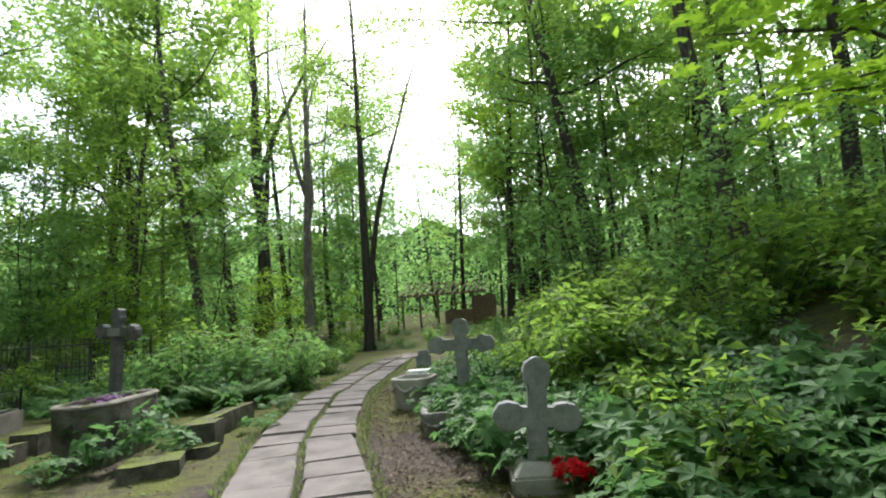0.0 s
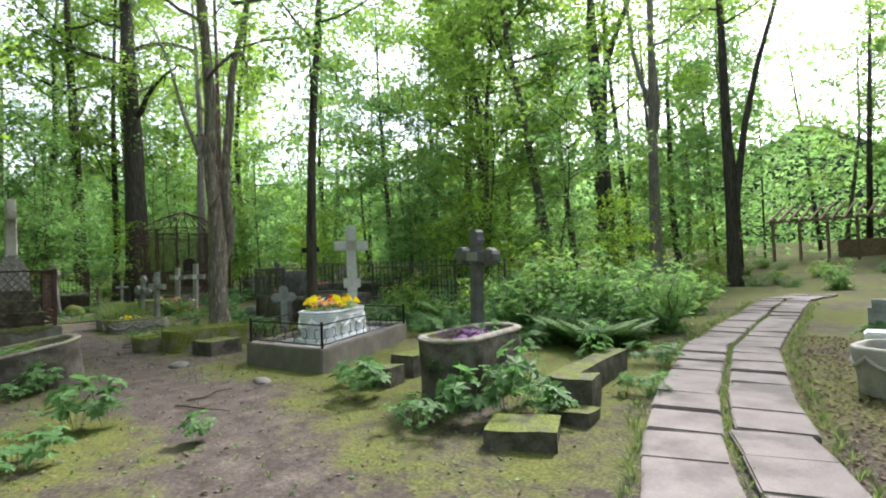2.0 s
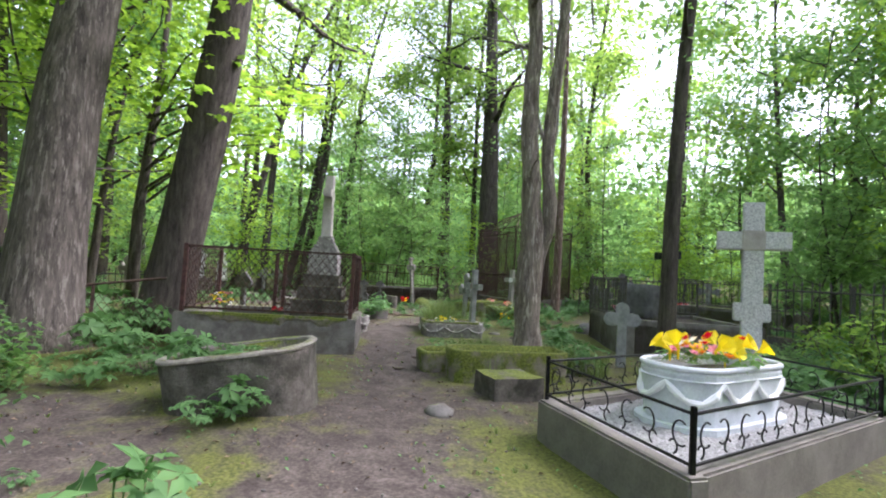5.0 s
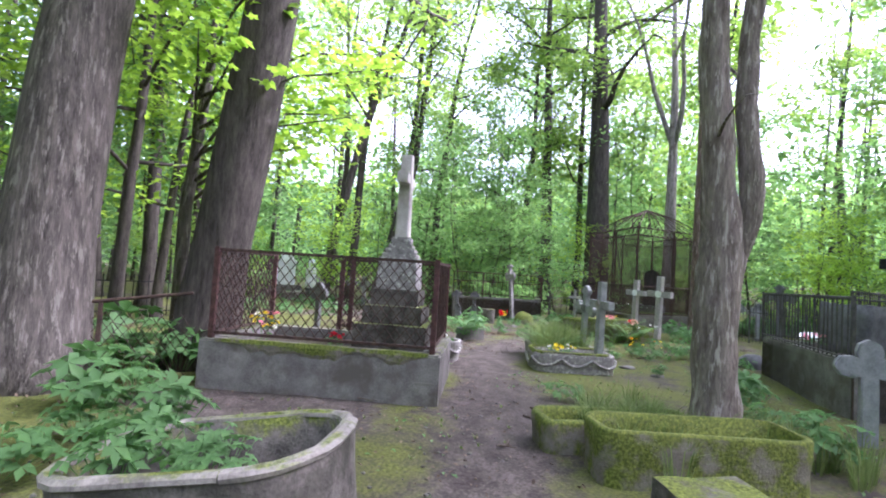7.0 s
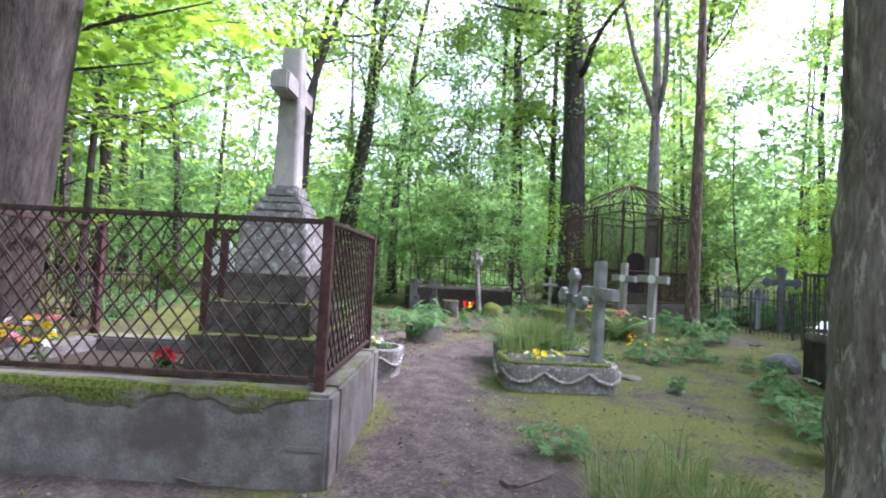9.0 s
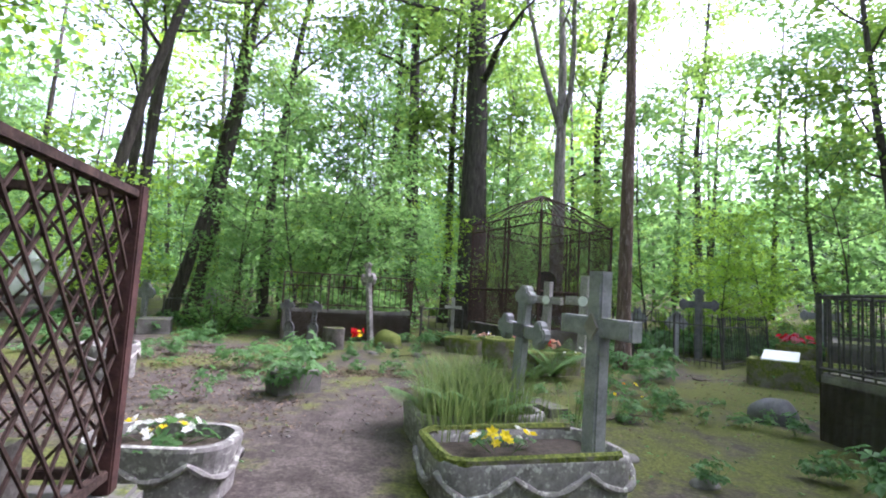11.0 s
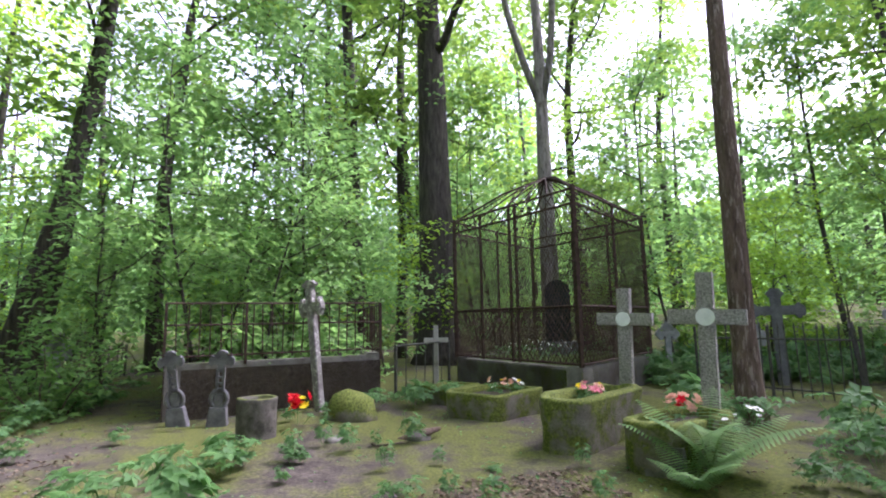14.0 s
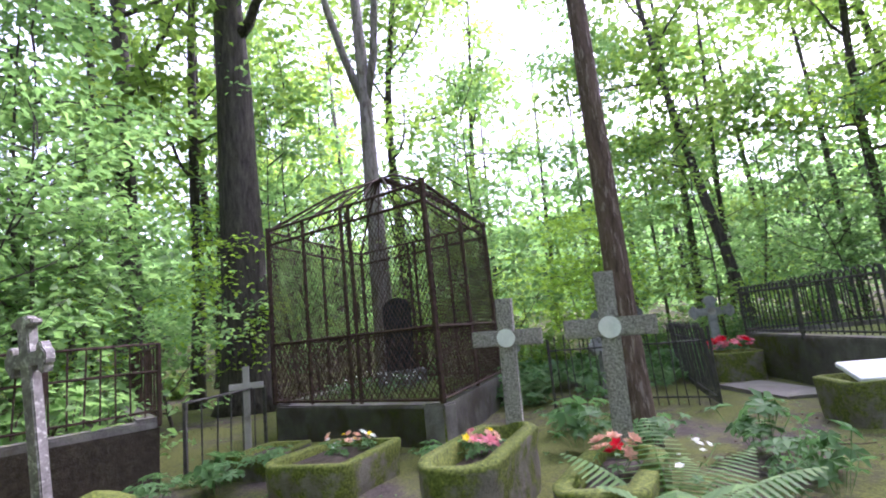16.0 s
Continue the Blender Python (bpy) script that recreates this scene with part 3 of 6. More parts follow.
def flower_cloud(n, spread, height, size, seed_shape=0.9, petals=6):
    v, f = [], []
    for i in range(n):
        a, r = rng.uniform(0, 6.28), rng.uniform(0, 1) ** 0.5
        c = np.array([math.cos(a) * r * spread[0], math.sin(a) * r * spread[1], height * rng.uniform(0.55, 1.0)])
        up = np.array([math.cos(a) * 0.5, math.sin(a) * 0.5, 1.0]) + rng.normal(0, 0.3, 3)
        up /= np.linalg.norm(up)
        o = np.cross(up, rng.normal(0, 1, 3))
        o /= np.linalg.norm(o)
        s = np.cross(up, o)
        z = size * rng.uniform(0.7, 1.2)
        for ring in (1.0, 0.6):
            for k in range(petals):
                q = 6.283 * k / petals + ring
                d, e = o * math.cos(q) + s * math.sin(q), -o * math.sin(q) + s * math.cos(q)
                b = len(v)
                lift = up * z * (0.25 + 0.5 * (1 - ring))
                v += [c, c + d * z * ring * 0.6 + e * z * 0.3 * ring + lift, c + d * z * ring + lift * 1.3, c + d * z * ring * 0.6 - e * z * 0.3 * ring + lift]
                f += [(b, b + 1, b + 2), (b, b + 2, b + 3)]
    return v, f


def flowers(m, label, kinds, spread, height, green=14, name="flowers"):
    t = thing(name, m, label, "flowers")
    for mat, n, size in kinds:
        v, f = flower_cloud(n, spread, height, size)
        part("blossom", raw_mesh("blossom", v, f, mat), None, t)
    part("foliage", lobed_leaves(green, height * 0.8, 0.07, max(spread), "foliage", M_HERB), None, t)
    return t


def lattice(w, h, step, r, slant=1.0):
    """Woven diagonal wires cut to a w by h panel in the x-z plane."""
    bm = bmesh.new()
    c = -h * slant
    while c < w:
        for sg in (1, -1):
            pts = []
            x0, x1 = max(0, c), min(w, c + h * slant)
            if x1 - x0 > 0.02:
                z0, z1 = (x0 - c) / slant, (x1 - c) / slant
                if sg < 0:
                    z0, z1 = h - z0, h - z1
                tube(bm, [(x0, 0.004 * sg, z0), (x1, 0.004 * sg, z1)], r, 4, cap=False)
        c += step
    return bm


def frame_to(a, b, z):
    """A pose whose x axis runs from a to b at height z."""
    return pose(a[0], a[1], z, 0, 0, math.degrees(math.atan2(b[1] - a[1], b[0] - a[0]))), math.hypot(b[0] - a[0], b[1] - a[1])


def bar(bm, a, b, r, n=6):
    return tube(bm, [a, b], r, n)


def picket_fence(name, a, b, height, label, mat, gap=0.11, r=0.008, rails=(0.15, 0.85), spear=True, lean=0.0, posts=2, base=0.0, group="", arch=False):
    m, w = frame_to(a, b, ground_z((a[0] + b[0]) / 2, (a[1] + b[1]) / 2) + base)
    t = thing(name, m @ pose(0, 0, 0, lean), label, "fence", group)
    for z in rails:
        part("rail", bar(bmesh.new(), (0, 0, z * height), (w, 0, z * height), r * 1.5), mat, t)
    for k in range(posts):
        x = w * k / max(1, posts - 1)
        part("post", box(bmesh.new(), r * 4, r * 4, height * 1.02, (x, 0, -0.05), 0.004), mat, t)
    n = max(2, int(w / gap))
    bm = bmesh.new()
    bar(bm, (0, 0, 0.03 if not spear else 0.02), (0, 0, height * 0.93), r, 5)
    if spear:
        tube(bm, [(0, 0, height * 0.93), (0, 0, height * 0.96), (0, 0, height * 1.04)], [r, r * 2, 0.001], 5)
    me = mesh_of(bm, "picket", mat)
    for k in range(1, n):
        p = part("picket", me, None, t)
        p.location = (w * k / n, 0, 0)
        p.rotation_euler = (rng.normal(0, 0.012), rng.normal(0, 0.018), 0)
    if arch:
        bm = bmesh.new()
        for k in range(n):
            x0, x1 = w * k / n, w * (k + 1) / n
            tube(bm, [(x0 + (x1 - x0) * (0.5 - 0.5 * math.cos(q * math.pi / 6)), 0, height * 0.86 + 0.10 * math.sin(q * math.pi / 6)) for q in range(7)], r, 5)
        tagged(part("arches", bm, mat, t), kind="stuff")
    return t


def wall_block(name, a, b, thick, h, label, mat, side=1, rough=0.0, group=""):
    m, w = frame_to(a, b, ground_z(*a))
    bm = box(bmesh.new(), w, thick, h + 0.12, (w / 2, side * thick / 2, -0.12), 0.02)
    ob = part(name, bm, mat)
    ob.matrix_world = m
    return tagged(ob, label, "wall", group)


# -- slab path --
def build_path():
    path = thing("pavement", pose(0, 0, 0), "two rows of square concrete slabs with a weedy joint", "path", kind="structure")
    me = mesh_of(box(bmesh.new(), 0.515, 0.535, 0.07, (0, 0, -0.035), 0.012), "slab", M_SLAB)
    pts = [Vector((*p, 0)) for p in WAY]
    seg, at_d = [], 0.1
    total = sum((b - a).length for a, b in zip(pts, pts[1:]))
    while at_d < total:
        d = at_d
        for a, b in zip(pts, pts[1:]):
            ln = (b - a).length
            if d <= ln:
                p, w = a.lerp(b, d / ln), (b - a).normalized()
                break
            d -= ln
        s = Vector((w.y, -w.x, 0))
        for sg, off in ((-1, 0.0), (1, 0.17)):
            q = p + s * sg * 0.295 + w * off
            o = part("slab", me, None, path)
            o.matrix_world = pose(q.x, q.y, ground_z(q.x, q.y) + 0.012 + rng.uniform(-0.008, 0.008), rng.normal(0, 0.8), rng.normal(0, 0.8), math.degrees(math.atan2(w.y, w.x)) - 90 + rng.normal(0, 1.0))
        at_d += 0.548


build_path()


# ================= the first stretch: cross, planter, hillside =================
stone_cross("stone_cross", put(2.17, 1.87, 6, 0.0, 1.0, (0, 4.5)), "grey stone grave cross with lobed ends on a pale stone base", M_STONE, 0.50, 0.42, 0.315, 0.070, LOBE, 0.13)
cb = thing("cross_base", put(2.17, 1.87, 6), "pale stone plinth under a grey grave cross", "plinth")
part("block", box(bmesh.new(), 0.38, 0.34, 0.18, (0, 0, -0.06), 0.02), M_CONC_LIGHT, cb)
part("shoulder", prism(bmesh.new(), round_rect(0.34, 0.30, 0.03), 0.121, 0.20, 0.62), M_CONC_LIGHT, cb)
flowers(put(2.42, 1.66), "red artificial flowers on the ground beside a stone cross", [(M_REDF, 26, 0.055)], (0.13, 0.10), 0.22)
stone_cross("stone_cross", put(1.38, 4.55, -5), "weathered grey stone cross with notched ends among bushes", M_STONE, 0.93, 0.33, 0.43, 0.072, TIPPED, 0.13, scale=1.1)
stone_cross("stone_cross", put(0.30, 7.6, 5), "small grey headstone cross beside the path", M_STONE, 0.5, 0.2, 0.14, 0.10, PLAIN, 0.12)
wp = trough("planter", put(0.52, 5.6, -8), "oval white-washed concrete planter beside the path", M_CONC_LIGHT, 0.62, 0.75, 0.42, 0.06, 0.24, 0.01, taper=0.85)
part("garland", swag(round_rect(0.60, 0.73, 0.24), 0.34, 0.09, 8, 0.02), M_CONC_LIGHT, wp)
tagged(part("stone_block", box(bmesh.new(), 0.42, 0.30, 0.5, (0, 0, -0.05), 0.02), M_WHITE), "pale white-painted stone block beside the path", "stone").matrix_world = put(0.42, 6.5, 5)
lu = trough("planter", put(1.22, 4.0, 12), "sunken grey stone planter with carved swags overgrown by weeds", M_STONE_LICHEN, 0.6, 1.0, 0.26, 0.07, 0.1, 0.015)
part("garland", swag(round_rect(0.58, 0.98, 0.1), 0.2, 0.08, 8, 0.02), M_STONE_LICHEN, lu)

# mossy planter with purple plants
pt = trough("planter", put(-2.55, 3.28, 10), "mossy concrete box planter with purple leaves", M_CONC_MOSS, 0.62, 1.36, 0.64, 0.08, 0.30, 0.02)
bm = tube(bmesh.new(), [(x, y, 0.64) for x, y in round_rect(0.56, 1.30, 0.27)] + [(0.28, 0.38, 0.64)], 0.045, 8, cap=False, bumpy=0.3)
bmesh.ops.scale(bm, vec=(1, 1, 0.6), space=Matrix.Translation((0, 0, -0.64)), verts=bm.verts)
part("rim", bm, M_RIM, pt, "worn rim with moss")
t = thing("purple_plant", put(-2.45, 3.0, 0, 0.5), "purple-leaved plants in a mossy planter", "plant")
part("foliage", lobed_leaves(34, 0.2, 0.085, 0.2, "purple_leaves", M_PURPLE), None, t)
t2 = copy_thing(t, put(-2.5, 3.25, 70, 0.48))
oc = stone_cross("old_cross", put(-2.97, 3.82, -19, 0.0, 1.0, (0, 3)), "dark weathered stone cross with lobed arms and a blue-grey plate", M_STONE_DARK, 1.40, 0.30, 0.42, 0.062, TIPPED, 0.11, scale=0.95, plate=("plate", (0.24, 0.10), M_STONE))
for x, y, rz, sx, sy, h, lab in ((-3.58, 2.98, 20, 0.3, 0.3, 0.2, "low mossy stone block beside a planter"), (-3.8, 3.78, 8, 0.34, 0.85, 0.24, "mossy stone block against a planter"),
                                  (-1.40, 2.5, 30, 0.5, 0.42, 0.13, "mossy broken stone slab lying on the earth"), (-1.50, 3.45, 15, 0.34, 0.30, 0.28, "worn stone block at a grave corner"),
                                  (-1.36, 3.15, 10, 0.34, 0.26, 0.10, "flat stone piece beside the path"), (-1.82, 4.3, 8, 0.24, 1.7, 0.26, "long mossy stone kerb of a grave"),
                                  (-7.6, 2.75, 12, 0.5, 0.55, 0.22, "low mossy stone block by a grave kerb")):
    ob = part("stone_block", box(bmesh.new(), sx, sy, h + 0.1, (0, 0, -0.1), rough=0.018), M_CONC_MOSS, smooth=False)
    ob.matrix_world = put(x, y, rz)
    tagged(ob, lab, "stone")

# low rail behind the planter
picket_fence("low_rail", (-6.4, 9.6), (-3.2, 9.2), 0.75, "low rusty rail between weeds", M_OLDIRON, 3.0, 0.014, (0.95,), False)


# ruined shed on the rise
def build_shed():
    x0, y0 = -3.6, 35.0
    t = thing("ruined_shed", pose(x0, y0, ground_z(x0, y0), 0, 0, 4), "ruined wooden shed with bare rafters on the rise", "shed")
    for k in range(5):
        part("post", box(bmesh.new(), 0.16, 0.16, 2.3, (-2.6 + k * 1.3, 0, 0), 0.01), M_WOOD, t)
    part("wall", box(bmesh.new(), 1.8, 0.25, 2.1, (3.4, 0.6, 0), 0.02), M_BRICK, t)
    part("wall", box(bmesh.new(), 2.2, 0.2, 1.2, (1.4, 2.6, 0), 0.02), M_BRICK, t)
    part("beam", box(bmesh.new(), 6.4, 0.18, 0.2, (0.4, 0, 2.28), 0.01), M_WOOD, t)
    me = mesh_of(bar(bmesh.new(), (0, -0.5, -0.1), (0.55, 2.4, 1.0), 0.07, 4), "rafter", M_WOOD)
    for k in range(13):
        part("rafter", me, None, t).location = (-2.8 + k * 0.5, 0, 2.42)


build_shed()
t = thing("black_monument", put(3.2, 26.0), "tall black stone stele on a stepped base", "gravestone")
part("base", box(bmesh.new(), 1.1, 1.1, 0.4, (0, 0, 0), 0.02), M_STONE_DARK, t)
part("shaft", prism(bmesh.new(), round_rect(0.62, 0.62, 0.05), 0.4, 2.7, 0.85), M_BLACKSTONE, t)
part("cap", prism(bmesh.new(), round_rect(0.78, 0.78, 0.05), 2.7, 2.82), M_BLACKSTONE, t)


# ================= white planter in its fenced kerb =================
KC, KL, KR = Vector((-4.70, 2.88)), Vector((-6.24, 2.62)), Vector((-5.95, 5.40))
KQ = KL + KR - KC
KPTS = [KC, KL, KQ, KR]
kmid = (KL + KR) / 2
kerb = thing("grave_kerb", pose(kmid.x, kmid.y, 0), "low cement kerb filled with gravel", "kerb")
fence = thing("iron_fence", pose(kmid.x, kmid.y, 0.295), "low black wrought-iron fence with scrolls on a cement kerb", "fence")


def scroll_mesh(r):
    bm = bmesh.new()
    tube(bm, [(0.055 * math.cos(a) - 0.02, 0, 0.13 + 0.065 * math.sin(a)) for a in np.linspace(-2.2, 2.2, 12)], r, 5)
    tube(bm, [(0.03 * math.cos(a) + 0.03, 0, 0.05 + 0.035 * math.sin(a)) for a in np.linspace(0.5, 4.5, 9)], r, 5)
    return mesh_of(bm, "scroll", M_IRON)


sc = scroll_mesh(0.0055)
for i in range(4):
    a, b = KPTS[i] - kmid, KPTS[(i + 1) % 4] - kmid
    ang, ln = math.degrees(math.atan2(b.y - a.y, b.x - a.x)), (b - a).length
    o = part("kerb_side", box(bmesh.new(), ln - (0.13 if i % 2 else 0), 0.13, 0.40 - 0.003 * (i % 2), (ln / 2, -0.065, -0.1), 0.015), M_KERB, kerb)
    o.matrix_local = pose(a.x, a.y, 0, 0, 0, ang)
    a, b = a * 0.95, b * 0.95
    ln = (b - a).length
    part("post", box(bmesh.new(), 0.028, 0.028, 0.34, (*a, 0), 0.004), M_IRON, fence)
    for z in (0.045, 0.30):
        part("rail", bar(bmesh.new(), (*a, z), (*b, z), 0.010), M_IRON, fence)
    n = int(ln / 0.2)
    for k in range(n):
        p = a.lerp(b, (k + 0.5) / n)
        o = part("scroll", sc, None, fence)
        o.location = (p.x, p.y, 0.05)
        o.rotation_euler = (0, 0, radians(ang) + (math.pi if k % 2 else 0))
gb = bmesh.new()
bmesh.ops.create_grid(gb, x_segments=40, y_segments=60, size=0.5)
for v in gb.verts:
    p = (KL - KC) * v.co.x * 0.9 + (KR - KC) * v.co.y * 0.93
    v.co = Vector((p.x, p.y, 0.23 + 0.02 * noise.noise(v.co * 40) + 0.02 * noise.noise(v.co * 9)))
part("gravel", gb, M_GRAVEL, kerb, "grey gravel")
wpm = pose(-6.10, 3.98, 0.235, 0, 0, 24)
wpl = trough("planter", wpm, "oval white-painted planter with a rope garland", M_PLANTER, 0.62, 1.30, 0.40, 0.04, 0.29, taper=0.93, soil=0.85)
part("lip", tube(bmesh.new(), [(x, y, 0.42) for x, y in round_rect(0.60, 1.28, 0.28)] + [(0.30, 0.36, 0.42)], 0.022, 8, cap=False), M_PLANTER, wpl)
part("band", tube(bmesh.new(), [(x, y, 0.34) for x, y in round_rect(0.615, 1.29, 0.285)] + [(0.307, 0.36, 0.34)], 0.010, 6, cap=False), M_PLANTER, wpl)
part("garland", swag(round_rect(0.61, 1.29, 0.285), 0.32, 0.13, 8, 0.024, 0.03), M_WHITE, wpl, "white rope garland")
part("foot", prism(bmesh.new(), round_rect(0.68, 1.36, 0.3), -0.02, 0.03), M_PLANTER, wpl)
fl = thing("flower_bouquet", wpm @ pose(0, 0, 0.38), "yellow lilies with red, white and orange artificial flowers in a planter", "flowers")
for mat, n, size, hh in ((M_YELLOW, 4, 0.06, 0.16), (M_ORANGE, 8, 0.05, 0.15), (M_WHITEF, 9, 0.055, 0.2), (M_PINK, 6, 0.055, 0.18), (M_REDF, 5, 0.05, 0.24)):
    v, f = flower_cloud(n, (0.20, 0.45), hh, size)
    part("blossom", raw_mesh("blossom", v, f, mat), None, fl)
for k in range(9):
    a = k * 2.4
    lx, ly = 0.20 * math.cos(a) * (0.5 + 0.5 * (k % 2)), 0.46 * math.sin(a)
    o = Vector((math.cos(a), 0.6 * math.sin(a), 0.55)).normalized()
    p = Vector((lx, ly, 0.10 + 0.03 * (k % 3)))
    bm = bmesh.new()
    tube(bm, [p - Vector((0, 0, 0.08)), p, p + o * 0.06, p + o * 0.11, p + o * 0.13], [0.006, 0.010, 0.022, 0.055, 0.078], 6, cap=False)
    part("lily", bm, M_YELLOW, fl, "yellow trumpet lily")
part("foliage", lobed_leaves(60, 0.16, 0.08, 0.4, "foliage", M_LEAF_DARK), None, fl)
wcx = stone_cross("granite_cross", pose(-6.72, 4.80, 0.2, 0, 0, 58), "tall light grey granite cross behind a white planter", M_GRANITE, 1.50, 0.36, 0.30, 0.085, PLAIN, 0.13)
part("lower_arm", box(bmesh.new(), 0.30, 0.125, 0.17, (0, 0, 0.75), 0.01, pose(0, 0, 0, 0, 0, 0)), M_GRANITE, wcx)
part("centre_plate", box(bmesh.new(), 0.19, 0.15, 0.19, (0, 0, 1.405), 0.008), M_CONC_LIGHT, wcx)
part("pedestal", box(bmesh.new(), 0.42, 0.36, 0.28, (0, 0, -0.02), 0.02), M_WHITE, wcx, "white pedestal")

# mossy troughs by the leaning tree
trough("planter", put(-8.45, 2.95, 96), "thickly mossed concrete trough at the foot of a tree", M_MOSSY, 1.5, 0.55, 0.37, 0.055, 0.16, 0.025, soil=0.45)
trough("planter", put(-9.0, 2.55, 100), "mossy broken grave kerb overgrown with grass", M_MOSSY, 1.3, 0.45, 0.27, 0.06, 0.1, 0.03, soil=0.6)
stone_cross("stone_cross", put(-9.7, 5.05, 70), "small grey stone cross beneath the trees", M_STONE, 0.72, 0.25, 0.26, 0.07, LOBE, 0.1)

# trough on the earth, with herbs
p2 = trough("planter", pose(-7.05, 0.26, -0.03, 9, 0, -2) @ pose(0, 0, 0), "worn mossy concrete trough tilted in the earth, half empty", M_CONC_MOSS, 0.92, 1.25, 0.50, 0.07, 0.34, 0.014, soil=0.55)


bm = tube(bmesh.new(), [(x, y, 0.50) for x, y in round_rect(0.87, 1.20, 0.32)] + [(0.435, 0.28, 0.50)], 0.042, 8, cap=False, bumpy=0.25)
bmesh.ops.scale(bm, vec=(1, 1, 0.6), space=Matrix.Translation((0, 0, -0.50)), verts=bm.verts)
part("rim", bm, M_RIM, p2, "pale worn rim with moss")


# ================= walled plot with rusty mesh fence =================
A, B = Vector((-9.80, 1.06)), Vector((-9.86, -1.46))
ux = (B - A).normalized()
vx = Vector((-0.990, 0.05)).normalized()
W1, D1 = (B - A).length, 1.68
ROT1 = math.degrees(math.atan2(ux.y, ux.x))
plot = pose(A.x, A.y, 0, 0, 0, ROT1)  # x: from the near corner along the front; -y: away


def plot_p(x, y):
    return plot @ pose(x, y, 0)


wl = thing("plot_wall", plot, "low cement retaining wall of a raised grave plot with mossy top", "wall")
for nm, sx, sy, cx, cy in (("front", W1, 0.22, W1 / 2, -0.11), ("rear", W1, 0.22, W1 / 2, -D1 + 0.11), ("side", 0.22, D1 - 0.446, 0.11, -D1 / 2), ("side", 0.22, D1 - 0.446, W1 - 0.11, -D1 / 2)):
    part(nm + "_wall", box(bmesh.new(), sx, sy, 0.62, (cx, cy, -0.12), 0.02), M_CONC, wl)
part("earth_fill", box(bmesh.new(), W1 - 0.44, D1 - 0.44, 0.5, (W1 / 2, -D1 / 2, -0.1), rough=0.02), M_SOIL, wl, "dark earth with fallen leaves")
mf = thing("mesh_fence", plot @ pose(0, 0, 0.5), "rusty fence of diamond wire mesh in angle-iron frames", "fence")
H1 = 0.93
fc = [(0.09, -0.09), (W1 - 0.09, -0.09), (W1 - 0.09, -D1 + 0.09), (0.09, -D1 + 0.09)]
for i in range(4):
    a, b = Vector(fc[i]), Vector(fc[(i + 1) % 4])
    part("post", box(bmesh.new(), 0.055, 0.055, H1 + 0.03, (*a, 0), 0.005), M_RUSTRED, mf)
    w = (b - a).length
    ang = math.degrees(math.atan2(b.y - a.y, b.x - a.x))
    u0 = 0.40 if i == 2 else 0.0
    p = a.lerp(b, u0)
    for z in (0.06, H1):
        part("rail", box(bmesh.new(), w * (1 - u0), 0.035, 0.03, (w * (1 - u0) / 2, 0, 0), 0.004), M_RUST, mf).matrix_local = pose(p.x, p.y, z - 0.015, 0, 0, ang)
    part("wire_mesh", lattice(w * (1 - u0), H1 - 0.07, 0.105, 0.0055, 0.80), M_RUST, mf).matrix_local = pose(p.x, p.y, 0.06, 0, 0, ang)
    if i == 2:
        for q in (p, a.lerp(b, u0 + 0.06)):
            part("post", box(bmesh.new(), 0.06, 0.05, H1, (*q, 0), 0.005), M_RUSTRED, mf)


def moss_drip(length, hang, seed):
    """A cushion of moss along a wall's top edge that hangs down unevenly."""
    bm = bmesh.new()
    n = int(length / 0.035)
    rows = []
    for k in range(n + 1):
        x = length * k / n
        q = noise.noise(Vector((x * 2.2, seed, 0)))
        grow = max(0.0, 0.45 + 0.9 * q + 0.35 * noise.noise(Vector((x * 9, seed, 3)))) * min(1, 8 * min(k, n - k) / n)
        back = 0.03 + 0.09 * max(0, 0.4 + noise.noise(Vector((x * 3, seed, 7)))) * grow
        rows.append([bm.verts.new(v) for v in ((x, -back, 0.002), (x, -back * 0.5, 0.012 + 0.02 * grow), (x, 0.008, 0.012 + 0.012 * grow), (x, 0.012 + 0.012 * grow, -0.02), (x, 0.008 + 0.008 * grow, -0.02 - hang * grow * 0.6), (x, -0.002, -0.022 - hang * grow))])
    for r0, r1 in zip(rows, rows[1:]):
        for j in range(5):
            bm.faces.new((r0[j], r0[j + 1], r1[j + 1], r1[j]))
    bmesh.ops.recalc_face_normals(bm, faces=bm.faces)
    return bm


part("moss", moss_drip(W1 - 0.3, 0.17, 4.0), M_MOSSY, wl, "dark hanging moss").matrix_local = pose(0.12, 0.0, 0.50)
part("crack_patch", box(bmesh.new(), 0.20, 0.012, 0.03, (0.14, 0.002, 0.20), 0.004), M_KERB, wl)

ob = thing("obelisk_cross", plot_p(0.60, -0.86) @ pose(0, 0, 0.40), "tall grey stone cross on a stepped mossy pedestal", "monument")
for sw, sd, z, h in ((0.80, 0.98, 0.0, 0.33), (0.66, 0.78, 0.33, 0.20), (0.54, 0.60, 0.53, 0.18)):
    part("step", box(bmesh.new(), sw, sd, h, (0, 0, z), rough=0.012), M_CONC_MOSS, ob, "mossy stone step")
part("pedestal", prism(bmesh.new(), round_rect(0.47, 0.50, 0.02), 0.71, 1.08, 0.94), M_STONE_LICHEN, ob)
for k, (w, z, h) in enumerate(((0.40, 1.08, 0.05), (0.34, 1.13, 0.06), (0.28, 1.19, 0.05), (0.23, 1.24, 0.08))):
    part("moulding", box(bmesh.new(), w, w, h, (0, 0, z), 0.014), M_STONE_LICHEN, ob)
